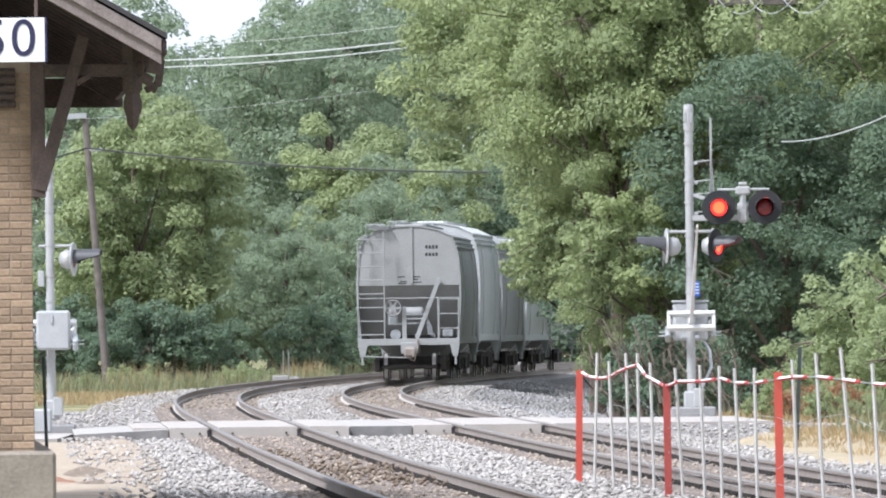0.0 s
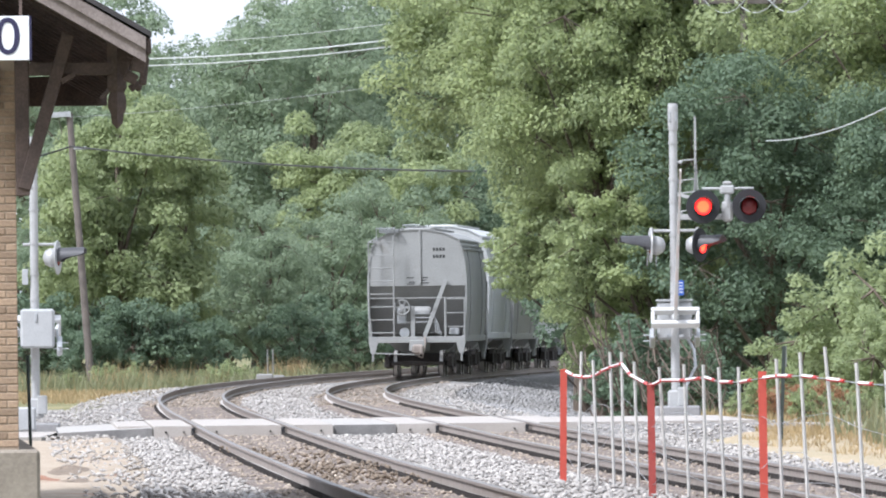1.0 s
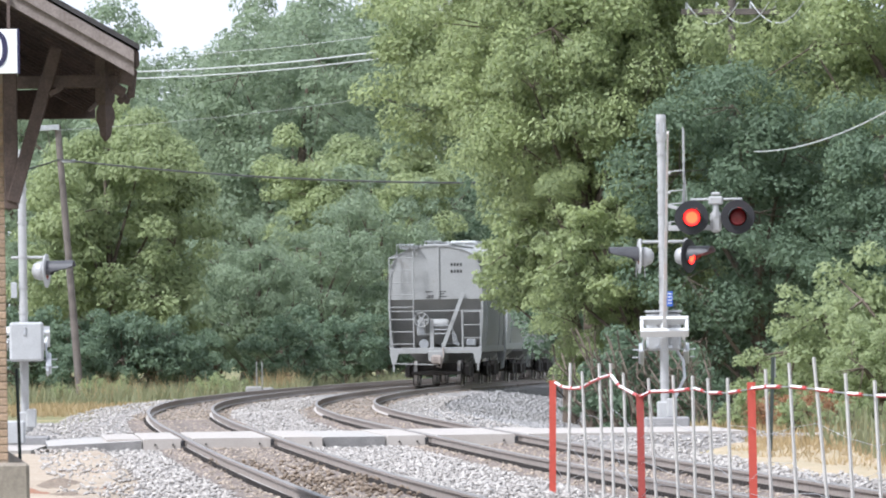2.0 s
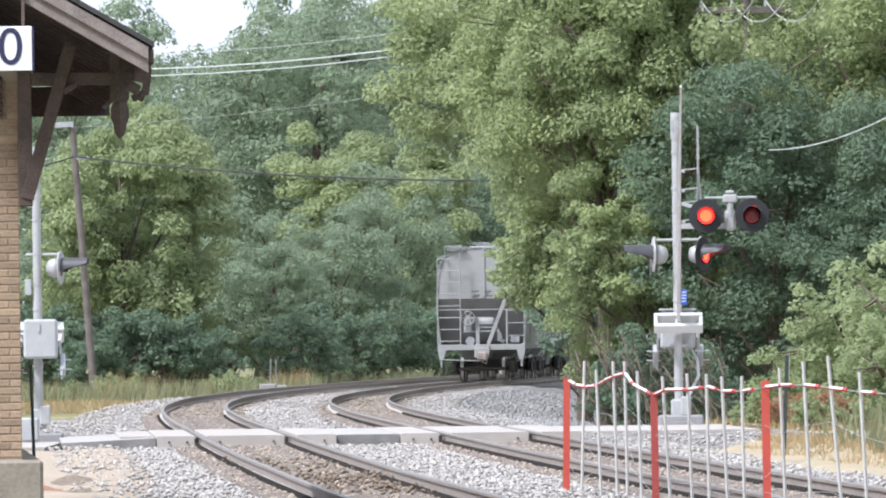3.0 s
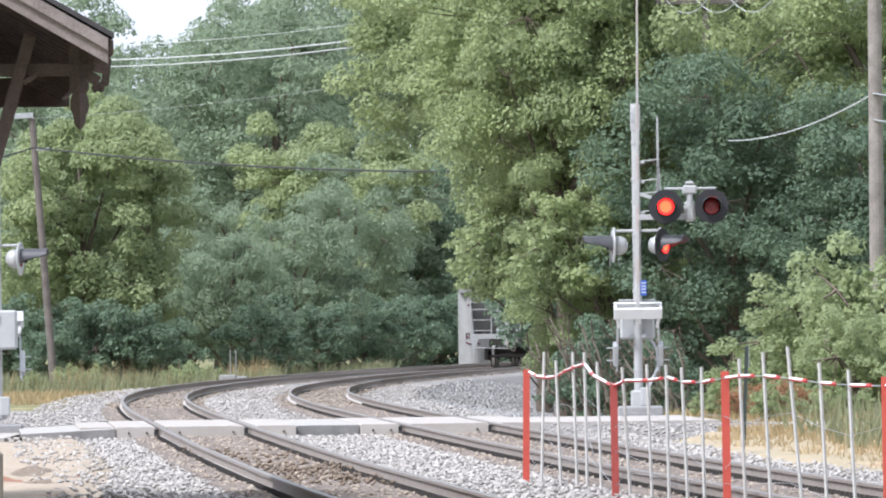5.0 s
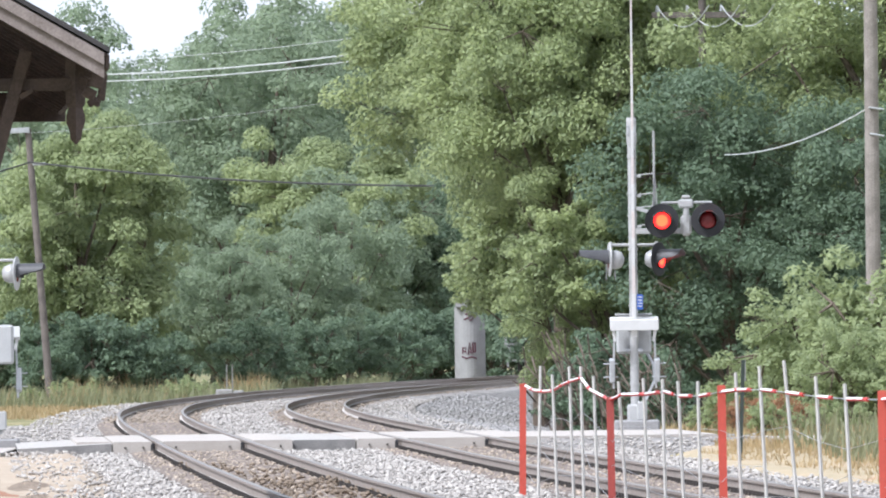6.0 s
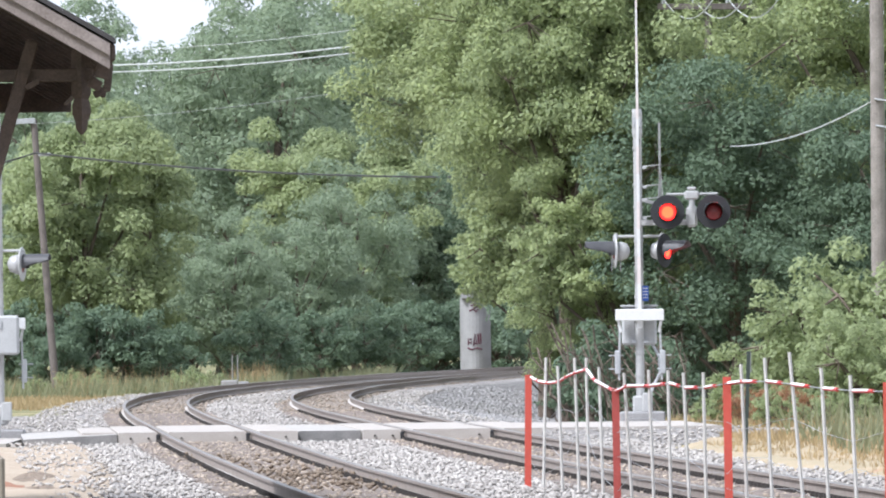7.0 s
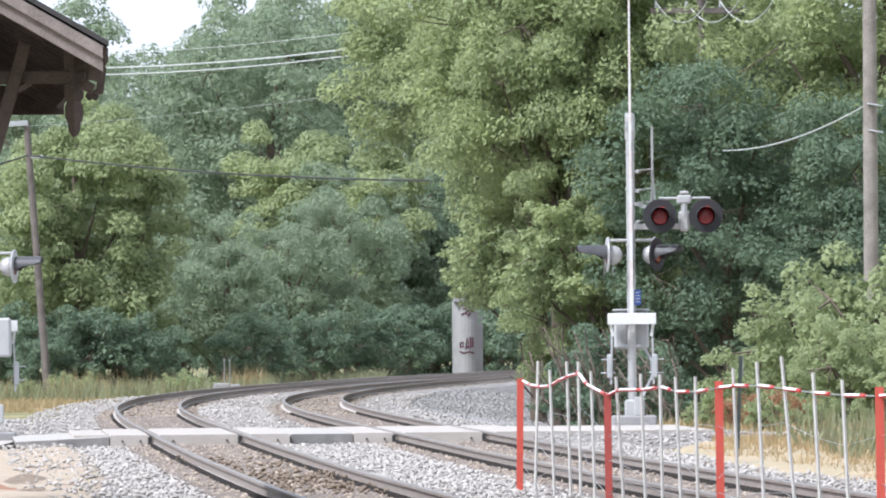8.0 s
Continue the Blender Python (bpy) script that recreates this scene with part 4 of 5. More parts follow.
# ---------------- crossing signals ----------------
def lamp_unit(parent, m, reach=0.30, disc=M_BLACK):
    """One flashing lamp facing -y in its own space: round target, hood, housing and a lamp face that turns."""
    bm = B()
    rx = Matrix.Rotation(math.pi / 2, 4, "X")
    lathe(bm, [(0.11, -0.005), (0.30, -0.01), (0.305, 0.0), (0.30, 0.012), (0.165, 0.02), (0.15, 0.0)], m @ rx, 36)
    part("target_disc", bm, disc, parent)
    bm = B()
    # hood: open half tube round the upper side, longest at the top
    n, rows = 18, []
    for k in range(n + 1):
        a = math.radians(-25 + 230 * k / n)
        ln = 0.10 + reach * min(1, max(0, (math.sin(a) + 0.1) / 0.45))
        rows.append([m @ Vector((r * math.cos(a), y, r * math.sin(a))) for r, y in ((0.165, -0.01), (0.165, -ln), (0.178, -ln), (0.178, -0.01))])
    loft(bm, rows)
    part("hood", bm, M_HOOD, parent)
    bm = B()
    lathe(bm, [(0.165, 0.02), (0.17, 0.12), (0.13, 0.22), (0.05, 0.26)], m @ Matrix.Rotation(-math.pi / 2, 4, "X"), 20)
    part("housing", bm, M_SILVER, parent, smooth=True)
    # red reflector bowl, seen when the lamp face is turned away
    bm = B()
    lathe(bm, [(0.152, 0.014), (0.12, 0.028), (0.06, 0.038), (0.01, 0.04)], m @ rx, 24)
    part("lens", bm, M_DARKRED, parent, "dark red glass lens", smooth=True)
    return m


def face(parent, name="lamp_face"):
    """The glowing disc of a lamp; turned edge-on it shows no light."""
    bm = B()
    lathe(bm, [(0.148, 0.0), (0.148, 0.002)], Matrix.Rotation(math.pi / 2, 4, "X"), 24)
    bm.normal_update()
    front = [f for f in bm.faces if f.normal.y < -0.9]
    for f in bm.faces:
        f.material_index = 1
    ring = bmesh.ops.inset_region(bm, faces=front, thickness=0.045)["faces"]
    for f in front:
        f.material_index = 0
    for f in ring:
        f.material_index = 2
    return part(name, bm, [M_REDLENS, M_BLACK, M_REDRIM], parent, "glowing red lamp", smooth=False)


def build_mast(x, y, z, turn, top, label, with_lights, group="crossing gates"):
    """Gate mast with its base, lamps, gate drive, arm and counterweights; the arm reaches towards -y."""
    g = thing("crossing_signal", pose(x, y * K, z, 0, 0, turn), label, "crossing signal", group)
    bm = B()
    box(bm, (0.03, 0, 0.10), (0.80, 0.80, 0.32), bevel=0.03)
    part("concrete_base", bm, M_OLDCONC, g)
    bm = B()
    box(bm, (0, 0, 0.36), (0.28, 0.28, 0.36), bevel=0.03)
    box(bm, (0.12, -0.14, 0.42), (0.18, 0.16, 0.34), bevel=0.02)
    part("junction_base", bm, M_SILVER, g)
    bm = B()
    cyl(bm, (0, 0, 0.3), (0, 0, top), 0.078, 0.074, n=18)
    for zz in (0.9, 1.3, 2.3, 2.75, 3.3, 3.9, 4.3, top - 0.7, top - 0.35):
        cyl(bm, (0, 0, zz - 0.02), (0, 0, zz + 0.02), 0.088, n=18)
    part("mast_pole", bm, M_SILVER, g, smooth=False)
    return g


def gate_arm(mast, pivot, length):
    """The moving half of a gate: bracket, counterweights, striped arm and its wire. Lies along -y when level."""
    arm = new("gate_arm")
    arm.parent = mast
    arm.matrix_basis = Matrix.Translation(pivot)
    bm = B()
    for zz in (-0.13, 0.13):
        box(bm, (0, -0.26, zz), (0.86, 0.20, 0.07), bevel=0.01)
    for s in (-1, 1):
        box(bm, (s * 0.40, -0.26, 0), (0.06, 0.16, 0.26), bevel=0.01)
    for s in (-1, 1):
        beam(bm, (s * 0.40, -0.30, 0), (s * 0.34, 0.05, 0), 0.05, 0.16)
    box(bm, (0, -0.16, 0.0), (0.10, 0.28, 0.1))
    part("arm_bracket", bm, M_WHITE, arm)
    for s in (-1, 1):
        bm = B()
        beam(bm, (s * 0.36, 0, 0), (s * 0.38, 0.9, 0), 0.035, 0.11)
        part("weight_lever", bm, M_STEEL, arm)
        bm = B()
        box(bm, (s * 0.40, 0.58, 0), (0.10, 0.42, 0.2), bevel=0.02)
        for yy in (0.46, 0.7):
            cyl(bm, (s * 0.3, yy, 0), (s * 0.56, yy, 0), 0.012, n=6)
        part("counterweight", bm, M_STEEL, arm)
    segs = 12
    for k in range(segs):
        a, b = 0.32 + (length - 0.32) * k / segs, 0.32 + (length - 0.32) * (k + 1) / segs
        bm = B()
        w, h = 0.03 + 0.035 * (1 - k / segs), 0.05 + 0.06 * (1 - k / segs)
        box(bm, (0, -(a + b) / 2, 0), (w, b - a, h), bevel=0.004)
        part("arm_stripe", bm, M_WHITE if k % 2 == 0 else M_FADEDRED, arm)
    bm = B()
    pipe(bm, [(0.02, -0.3, 0.05), (0.035, -1.2, 0.075), (0.02, -2.4, 0.06), (0.03, -3.4, 0.06)], 0.008)
    part("arm_cable", bm, M_WIRE, arm)
    return arm


MAST_XY = (4.40, 85.6)
mast = build_mast(*MAST_XY, -0.10, 0.0, 5.65, "silver crossing mast with flashing red lamps and gate arm", True)
bm = B()
lathe(bm, [(0.085, 5.17), (0.09, 5.23), (0.09, 5.59), (0.08, 5.65)], None, 16)
part("mast_cap", bm, M_SILVER, mast)
bm = B()
for s in (-1, 1):
    box(bm, (s * 0.05, -0.078, 5.41), (0.05, 0.03, 0.2), bevel=0.02)
part("cap_slot", bm, M_STEEL, mast)
# gate drive
bm = B()
box(bm, (0.0, 0.30, 1.78), (0.62, 0.36, 0.68), bevel=0.04)
box(bm, (0.0, 0.30, 2.14), (0.66, 0.40, 0.04), bevel=0.01)
part("gate_drive", bm, M_GREYBOX, mast, "grey steel gate drive box")
bm = B()
for zz in (1.5, 1.95):
    box(bm, (0, 0.06, zz), (0.3, 0.2, 0.06), bevel=0.01)
pipe(bm, [(0.2, 0.2, 1.5), (0.34, 0.16, 1.25), (0.36, 0.1, 0.95), (0.24, 0.02, 0.72), (0.16, -0.02, 0.55)], 0.03)
part("drive_clamp", bm, M_STEEL, mast)
# ladder-like aerial beside the pole
bm = B()
for zz in (4.62, 4.27, 4.04, 3.72):
    cyl(bm, (0.06, 0, zz), (0.39, 0.0, zz + 0.03), 0.012, n=6)
    box(bm, (0.11, 0, zz - 0.02), (0.1, 0.05, 0.05), bevel=0.01)
cyl(bm, (0.385, 0, 3.72), (0.385, 0, 5.42), 0.012, n=6)
cyl(bm, (0.405, 0, 4.1), (0.405, 0, 5.4), 0.01, n=6)
pipe(bm, [(0.36, -0.02, 4.0), (0.40, -0.02, 4.8), (0.44, -0.02, 4.05)], 0.012)
box(bm, (0.40, 0, 3.88), (0.07, 0.06, 0.28), bevel=0.01)
part("aerial_bracket", bm, M_SILVER, mast)
# crossarm with the pair that faces the camera's side
LAMP_L, LAMP_R = Vector((0.515, -0.36, 3.80)), Vector((1.335, -0.36, 3.80))
bm = B()
beam(bm, (0, 0, 3.62), (0.98, -0.12, 3.62), 0.10, 0.10)
beam(bm, (0.0, 0, 4.05), (0.45, -0.1, 3.92), 0.06, 0.06)
box(bm, (0.95, -0.16, 3.72), (0.20, 0.16, 0.38), bevel=0.05)
box(bm, (0.95, -0.2, 4.10), (0.26, 0.14, 0.16), bevel=0.03)
box(bm, (0.95, -0.2, 4.22), (0.16, 0.12, 0.06), bevel=0.02)
cyl(bm, (0.95, -0.2, 3.8), (0.95, -0.2, 4.15), 0.055, n=10)
cyl(bm, (0.50, -0.2, 4.12), (1.42, -0.2, 4.12), 0.024, n=8)
part("lamp_crossarm", bm, M_SILVER, mast)
for p in (LAMP_L, LAMP_R):
    lamp_unit(mast, Matrix.Translation(p))
FACE_L, FACE_R = face(mast), face(mast)
# lower crossarm with the side lamps
bm = B()
cyl(bm, (-0.38, 0, 3.38), (0.42, 0, 3.38), 0.028, n=8)
for xx in (-0.4, 0.42):
    box(bm, (xx, 0, 3.38), (0.07, 0.08, 0.12), bevel=0.02)
part("side_crossarm", bm, M_SILVER, mast)
SIDE_A = Matrix.Translation((-0.42, -0.02, 3.12)) @ Matrix.Rotation(radians(-84), 4, "Z")
SIDE_B = Matrix.Translation((0.46, -0.04, 3.12)) @ Matrix.Rotation(radians(62), 4, "Z")
lamp_unit(mast, SIDE_A, 0.44, M_SILVER)
lamp_unit(mast, SIDE_B, 0.36)
FACE_S = face(mast)
bm = B()
for dx in (-0.08, 0.0, 0.08):
    beam(bm, (-0.40 + dx * 0.9, 0.12, 3.08), (-0.40 + dx, 0.12, 2.76), 0.025, 0.02)
part("mounting_prong", bm, M_SILVER, mast)
bm = B()
box(bm, (0.11, -0.09, 2.36), (0.11, 0.012, 0.27), bevel=0.004)
plate = part("information_plate", bm, M_BLUE, mast, "small blue information plate")
bm = B()
for i in range(4):
    box(bm, (0.11, -0.098, 2.45 - i * 0.055), (0.08, 0.004, 0.018))
part("plate_text", bm, M_WHITE, plate, "pale unreadable lines")
ARM = gate_arm(mast, (0.0, -0.18, 1.72), 6.2)

# the other gate, seen from behind, half hidden by the station
mast2 = build_mast(-7.0, 85.5, -0.12, 0.0, 5.2, "silver crossing mast with gate drive box behind the station", False)
for o in mast2.children:
    if o.name.startswith("concrete_base"):
        o.location.z = -0.16
bm = B()
box(bm, (0.06, -0.34, 1.78), (0.60, 0.42, 0.70), bevel=0.04)
part("gate_drive", bm, M_GREYBOX, mast2, "pale grey gate drive box with latch")
bm = B()
box(bm, (0.04, -0.56, 1.97), (0.05, 0.03, 0.16), bevel=0.01)
part("latch", bm, M_STEEL, mast2)
bm = B()
cyl(bm, (-0.2, 0, 3.28), (0.45, 0, 3.28), 0.026, n=8)
cyl(bm, (0.38, 0, 3.28), (0.38, 0, 3.15), 0.03, n=8)
part("side_crossarm", bm, M_SILVER, mast2)
lamp_unit(mast2, Matrix.Translation((0.42, -0.02, 3.04)) @ Matrix.Rotation(radians(80), 4, "Z"), 0.40, M_SILVER)
bm = B()
box(bm, (-0.16, -0.05, 2.7), (0.11, 0.08, 0.28), bevel=0.01)
part("cable_box", bm, M_STEEL, mast2)
ARM2 = gate_arm(mast2, (0.03, 0.12, 1.72), 5.2)
bm = B()
box(bm, (-7.12, 84.9 * K, 0.06), (0.34, 0.36, 0.42), bevel=0.03)
tagged(part("ground_cabinet", bm, M_GREYBOX), "small grey steel cabinet on the gravel", "cabinet")

# small grey boxes far off by the outer rail
bm = B()
box(bm, (0.2, 0, 0.14), (0.62, 0.5, 0.40), bevel=0.04)
box(bm, (0.72, 0, 0.12), (0.4, 0.5, 0.34), bevel=0.04)
for dx in (0.3, 0.5):
    box(bm, (dx, 0, 0.8), (0.035, 0.035, 0.9))
cab = part("ground_box", bm, M_OLDCONC)
cab.location = (-6.2, 176 * K, -0.4)
tagged(cab, "low grey concrete box with two thin posts beside the outer rail", "cable box")
# ---------------- station ----------------
def build_station():
    X0, Y0, Y1 = -3.76, 44.0, 61.0
    st = thing("station_house", Matrix.Translation((-3.76, 44 * K, 0)) @ Matrix.Rotation(radians(2.9), 4, "Z") @ Matrix.Translation((3.76, -44, 0)), "tan brick station house with deep bracketed eaves", "station")
    bm = B()
    loft(bm, [[(-12, Y0, z), (X0, Y0, z), (X0, Y1, z), (-12, Y1, z)] for z in (0.5, 4.3)])
    part("wall", bm, M_MORTAR, st)
    bm = B()
    box(bm, (-7.82, 52.4, 0.12), (8.5, 17.1, 0.84), bevel=0.03)
    part("foundation", bm, M_FOUNDATION, st, "rough grey stone foundation")
    # roof: two slopes, ridge along the tracks
    tip, zt, sl = -2.545, 4.32, math.tan(radians(30))
    ridge = -7.9
    zr = zt + (tip - ridge) * sl
    for s in (1, -1):
        e = tip if s > 0 else 2 * ridge - tip
        bm = B()
        loft(bm, [[(e, y, zt), (ridge, y, zr), (ridge, y, zr - 0.05), (e, y, zt - 0.05)] for y in (42.55, 63.0)])
        part("roof_slope", bm, M_SHINGLE, st, "dark shingled roof slope")
        bm = B()
        loft(bm, [[(e - s * 0.02, y, zt - 0.055), (ridge, y, zr - 0.055), (ridge, y, zr - 0.10), (e - s * 0.02, y, zt - 0.10)] for y in (42.62, 62.9)])
        part("soffit", bm, M_BROWN, st)
        # rake boards, two deep, on the end that faces the crossing road
        for k, (h0, h1, yy, mm) in enumerate(((0.05, 0.16, 42.56, M_TRIM), (0.16, 0.28, 42.60, M_TRIM))):
            bm = B()
            loft(bm, [[(e - s * 0.05, y, zt - h1), (ridge, y, zr - h1), (ridge, y, zr - h0), (e - s * 0.05, y, zt - h0)] for y in (yy, yy + 0.05)])
            part("rake_board", bm, mm, st)
    for k in range(19):
        bm = B()
        y = 43.3 + k * 1.0
        beam(bm, (tip - 0.06, y, zt - 0.17), (tip - 1.6, y, zt - 0.17 + 1.54 * sl), 0.09, 0.14)
        part("rafter", bm, M_BROWN, st)
    bm = B()
    beam(bm, (tip - 0.02, 42.6, zt - 0.13), (tip - 0.02, 62.9, zt - 0.13), 0.04, 0.13)
    part("eave_board", bm, M_BROWN, st)
    bm = B()
    beam(bm, (-2.5, 62.6, 4.21), (-4.0, 62.6, 4.21), 0.10, 0.32, (0, 0, 1))
    part("end_panel", bm, M_BROWN, st)
    for y in (43.86,):
        br = B()
        beam(br, (-3.70, y, 2.86), (-3.70, y, 4.2), 0.13, 0.13, (0, 1, 0))
        part("bracket_post", br, M_BROWN, st)
        br = B()
        beam(br, (-3.68, y, 4.02), (-2.72, y, 4.02), 0.11, 0.12)
        part("bracket_beam", br, M_BROWN, st)
        br = B()
        beam(br, (-3.69, y - 0.02, 2.92), (-3.27, y - 0.02, 4.34), 0.12, 0.13, (0, 1, 0))
        beam(br, (-3.34, y - 0.05, 3.90), (-3.22, y - 0.05, 3.97), 0.05, 0.12, (0, 1, 0))
        part("bracket_brace", br, M_BROWN, st)
        br = B()
        lathe(br, [(0.01, 3.47), (0.05, 3.52), (0.06, 3.60), (0.085, 3.66), (0.085, 3.74), (0.065, 3.80), (0.09, 3.84), (0.09, 4.25)], Matrix.Translation((-2.83, y, 0)), 4)
        part("bracket_drop", br, M_BROWN, st)
    # broken ends of the rafters behind the rake
    for dx, y, z, w, h, turn in ((-0.10, 42.9, 4.06, 0.13, 0.20, 0.25), (-0.05, 43.3, 3.98, 0.07, 0.26, 0.12), (-0.16, 43.7, 3.93, 0.12, 0.10, 0.5), (-0.12, 44.1, 3.86, 0.10, 0.07, -0.55), (-0.06, 44.5, 3.88, 0.05, 0.12, 0.3)):
        bm = B()
        box(bm, (tip + dx, y, z), (w, 0.09, h), Matrix.Rotation(turn, 3, "Y"), 0.012)
        part("rafter_tail", bm, M_BROWN, st, "split and weathered rafter tail")
    bm = B()
    for i in range(5):
        box(bm, (-4.02, 43.96, 3.72 + i * 0.075), (0.24, 0.06, 0.05), Matrix.Rotation(0.5, 3, "X"), 0.006)
    part("louvre", bm, M_BROWN, st)
    # bricks of the end wall by the corner
    bm = B()
    box(bm, (0, 0, 0), (0.197, 0.05, 0.060), bevel=0.005)
    long0 = part("brick", bm, M_BRICK, st)
    bm = B()
    box(bm, (0, 0, 0), (0.094, 0.05, 0.060), bevel=0.005)
    half0 = part("brick", bm, M_BRICK, st)
    first = {0: True, 1: True}
    for r in range(49):
        z = 0.595 + r * 0.072
        if z > 4.02:
            break
        x = X0 - 0.002
        headers = r % 6 == 5
        col = 0
        while x > -4.62:
            small = headers or (r % 2 and col == 0)
            w = 0.094 if small else 0.197
            src = half0 if small else long0
            ob = src if first[int(small)] else new("brick", src.data)
            first[int(small)] = False
            ob.parent = st
            ob.matrix_basis = pose(x - w / 2, 44.016 + random.uniform(-0.003, 0.003), z, 0, 0, random.uniform(-0.6, 0.6))
            x -= w + 0.011
            col += 1
    return st


build_station()


def text_mesh(words, size, depth):
    cu = bpy.data.curves.new("lettering", "FONT")
    cu.body, cu.size, cu.extrude = words, size, depth
    cu.align_x, cu.align_y = "CENTER", "CENTER"
    ob = bpy.data.objects.new("lettering", cu)
    me = bpy.data.meshes.new_from_object(ob)
    bpy.data.objects.remove(ob)
    return me


sg = thing("number_sign", pose(-3.95, 44 * K - 1.5, 4.27), "white board with dark numerals hung under the station eave", "sign")
bm = B()
box(bm, (0, 0, 0), (0.76, 0.03, 0.40), bevel=0.004)
part("board", bm, M_SIGN, sg)
bm = B()
box(bm, (0.388, 0.02, 0), (0.02, 0.08, 0.405))
part("sign_edge", bm, M_NAVY, sg)
bm = B()
box(bm, (-0.388, 0.02, 0), (0.02, 0.08, 0.405))
part("sign_edge", bm, M_NAVY, sg)
for ch, dx in (("5", -0.085), ("0", 0.185)):
    me = text_mesh(ch, 0.48, 0.003)
    me.materials.append(M_NAVY)
    o = new("numeral", me)
    o.parent = sg
    o.matrix_basis = pose(dx, -0.018, 0.0, 90, 0, 0)
for dx in (-0.3, 0.3):
    bm = B()
    beam(bm, (dx, 0.03, 0.2), (dx, 0.08, 0.5), 0.03, 0.03)
    part("sign_hanger", bm, M_BROWN, sg)

# thin dark rod standing by the corner of the station
bm = B()
cyl(bm, (-4.30, 52.0 * K, -0.3), (-4.34, 52.0 * K, 1.36), 0.018, n=8)
tagged(part("marker_rod", bm, M_GREENPOST), "thin dark steel rod standing in the dirt", "marker rod")

# ---------------- sandy yard by the station ----------------
def patch(name, pts, z, mat, label, cat):
    """A low irregular sheet of loose material with a feathered rim."""
    pts = [(p[0], p[1] * K) for p in pts]
    cx, cy = sum(p[0] for p in pts) / len(pts), sum(p[1] for p in pts) / len(pts)
    v, f, n, rings = [(cx, cy, z)], [], 72, 10
    for j in range(1, rings + 1):
        for k in range(n):
            a = k / n * len(pts)
            p, q = pts[int(a) % len(pts)], pts[(int(a) + 1) % len(pts)]
            u = a - int(a)
            x, y = p[0] + (q[0] - p[0]) * u, p[1] + (q[1] - p[1]) * u
            w = j / rings * (1 + 0.06 * noise.noise((x * 0.9, y * 0.5, 2)) * (j == rings))
            x, y = cx + (x - cx) * w, cy + (y - cy) * w
            zz = z + 0.05 * noise.noise((x * 0.9, y * 0.15, 7)) + 0.02 * noise.noise((x * 4, y * 2, 1)) - (0.16 if j == rings else 0)
            v.append((x, y, zz))
    f += [(0, 1 + k, 1 + (k + 1) % n) for k in range(n)]
    for j in range(rings - 1):
        for k in range(n):
            a, b = 1 + j * n + k, 1 + j * n + (k + 1) % n
            f.append((a, a + n, b + n, b))
    tagged(raw(name, v, f, mat, smooth=True), label, cat, kind="structure")


patch("dirt_yard", [(-3.2, 50), (-3.4, 58), (-3.8, 66), (-4.3, 74), (-5.0, 80.0), (-14, 81), (-16, 60), (-12, 45), (-5, 44)], -0.15, M_DIRT, "sandy tan dirt yard with reddish stains", "dirt")
patch("dirt_verge", [(4.9, 62), (4.4, 70), (4.3, 76), (4.9, 80.0), (14, 80.4), (16, 66), (9, 56)], -0.17, M_TURF, "dry straw-coloured turf verge beside the track", "dry turf")

def mound(name, x, y, rx, ry, h, mat, label):
    """A low heap with an uneven, lumpy surface."""
    y, ry = y * K, ry * K
    v, f, n, rings = [(x, y, h - 0.15)], [], 30, 8
    for j in range(1, rings + 1):
        u = j / rings
        for k in range(n):
            a = 2 * math.pi * k / n
            w = u * (1 + 0.2 * noise.noise((math.cos(a) * 2, math.sin(a) * 2, x)))
            px, py = x + rx * w * math.cos(a), y + ry * w * math.sin(a)
            v.append((px, py, -0.17 + h * (1 - u * u) + 0.07 * noise.noise((px * 6, py * 1.5, 3)) * (1.1 - u)))
    f += [(0, 1 + k, 1 + (k + 1) % n) for k in range(n)]
    for j in range(rings - 1):
        for k in range(n):
            a, b = 1 + j * n + k, 1 + j * n + (k + 1) % n
            f.append((a, a + n, b + n, b))
    tagged(raw(name, v, f, mat, smooth=True), label, "soil mound", "soil mounds")


M_REDSOIL = material("reddish_soil", (0.34, 0.17, 0.10), (0.24, 0.12, 0.075), 0.95, 2, 20, 0.9, depth=0.04)
mound("soil_mound", -4.55, 60.5, 0.34, 1.5, 0.07, M_SOIL, "low dark brown heap of soil on the sandy yard")
mound("soil_mound", -4.75, 57.0, 0.34, 1.3, 0.06, M_REDSOIL, "low heap of reddish soil on the sandy yard")
mound("soil_mound", -4.1, 55.5, 0.3, 1.1, 0.06, M_SOIL, "low dark brown heap of soil on the sandy yard")

tagged(scatter("soil_clods", M_SOIL, None, [(-4.6, -3.0, 54, 63, -0.13, 26), (-5.0, -3.4, 63, 72, -0.13, 8)], 9, (0.02, 0.06)), "brown clods of soil strewn over the yard", "soil clods", kind="stuff")

# ---------------- fence ----------------
FENCE_POSTS = [(1.70, 60.5, -0.6, 1.07), (2.54, 55.0, -0.6, 0.95), (3.47, 50.0, -0.6, 1.12), (4.73, 46.0, -0.6, 1.09)]
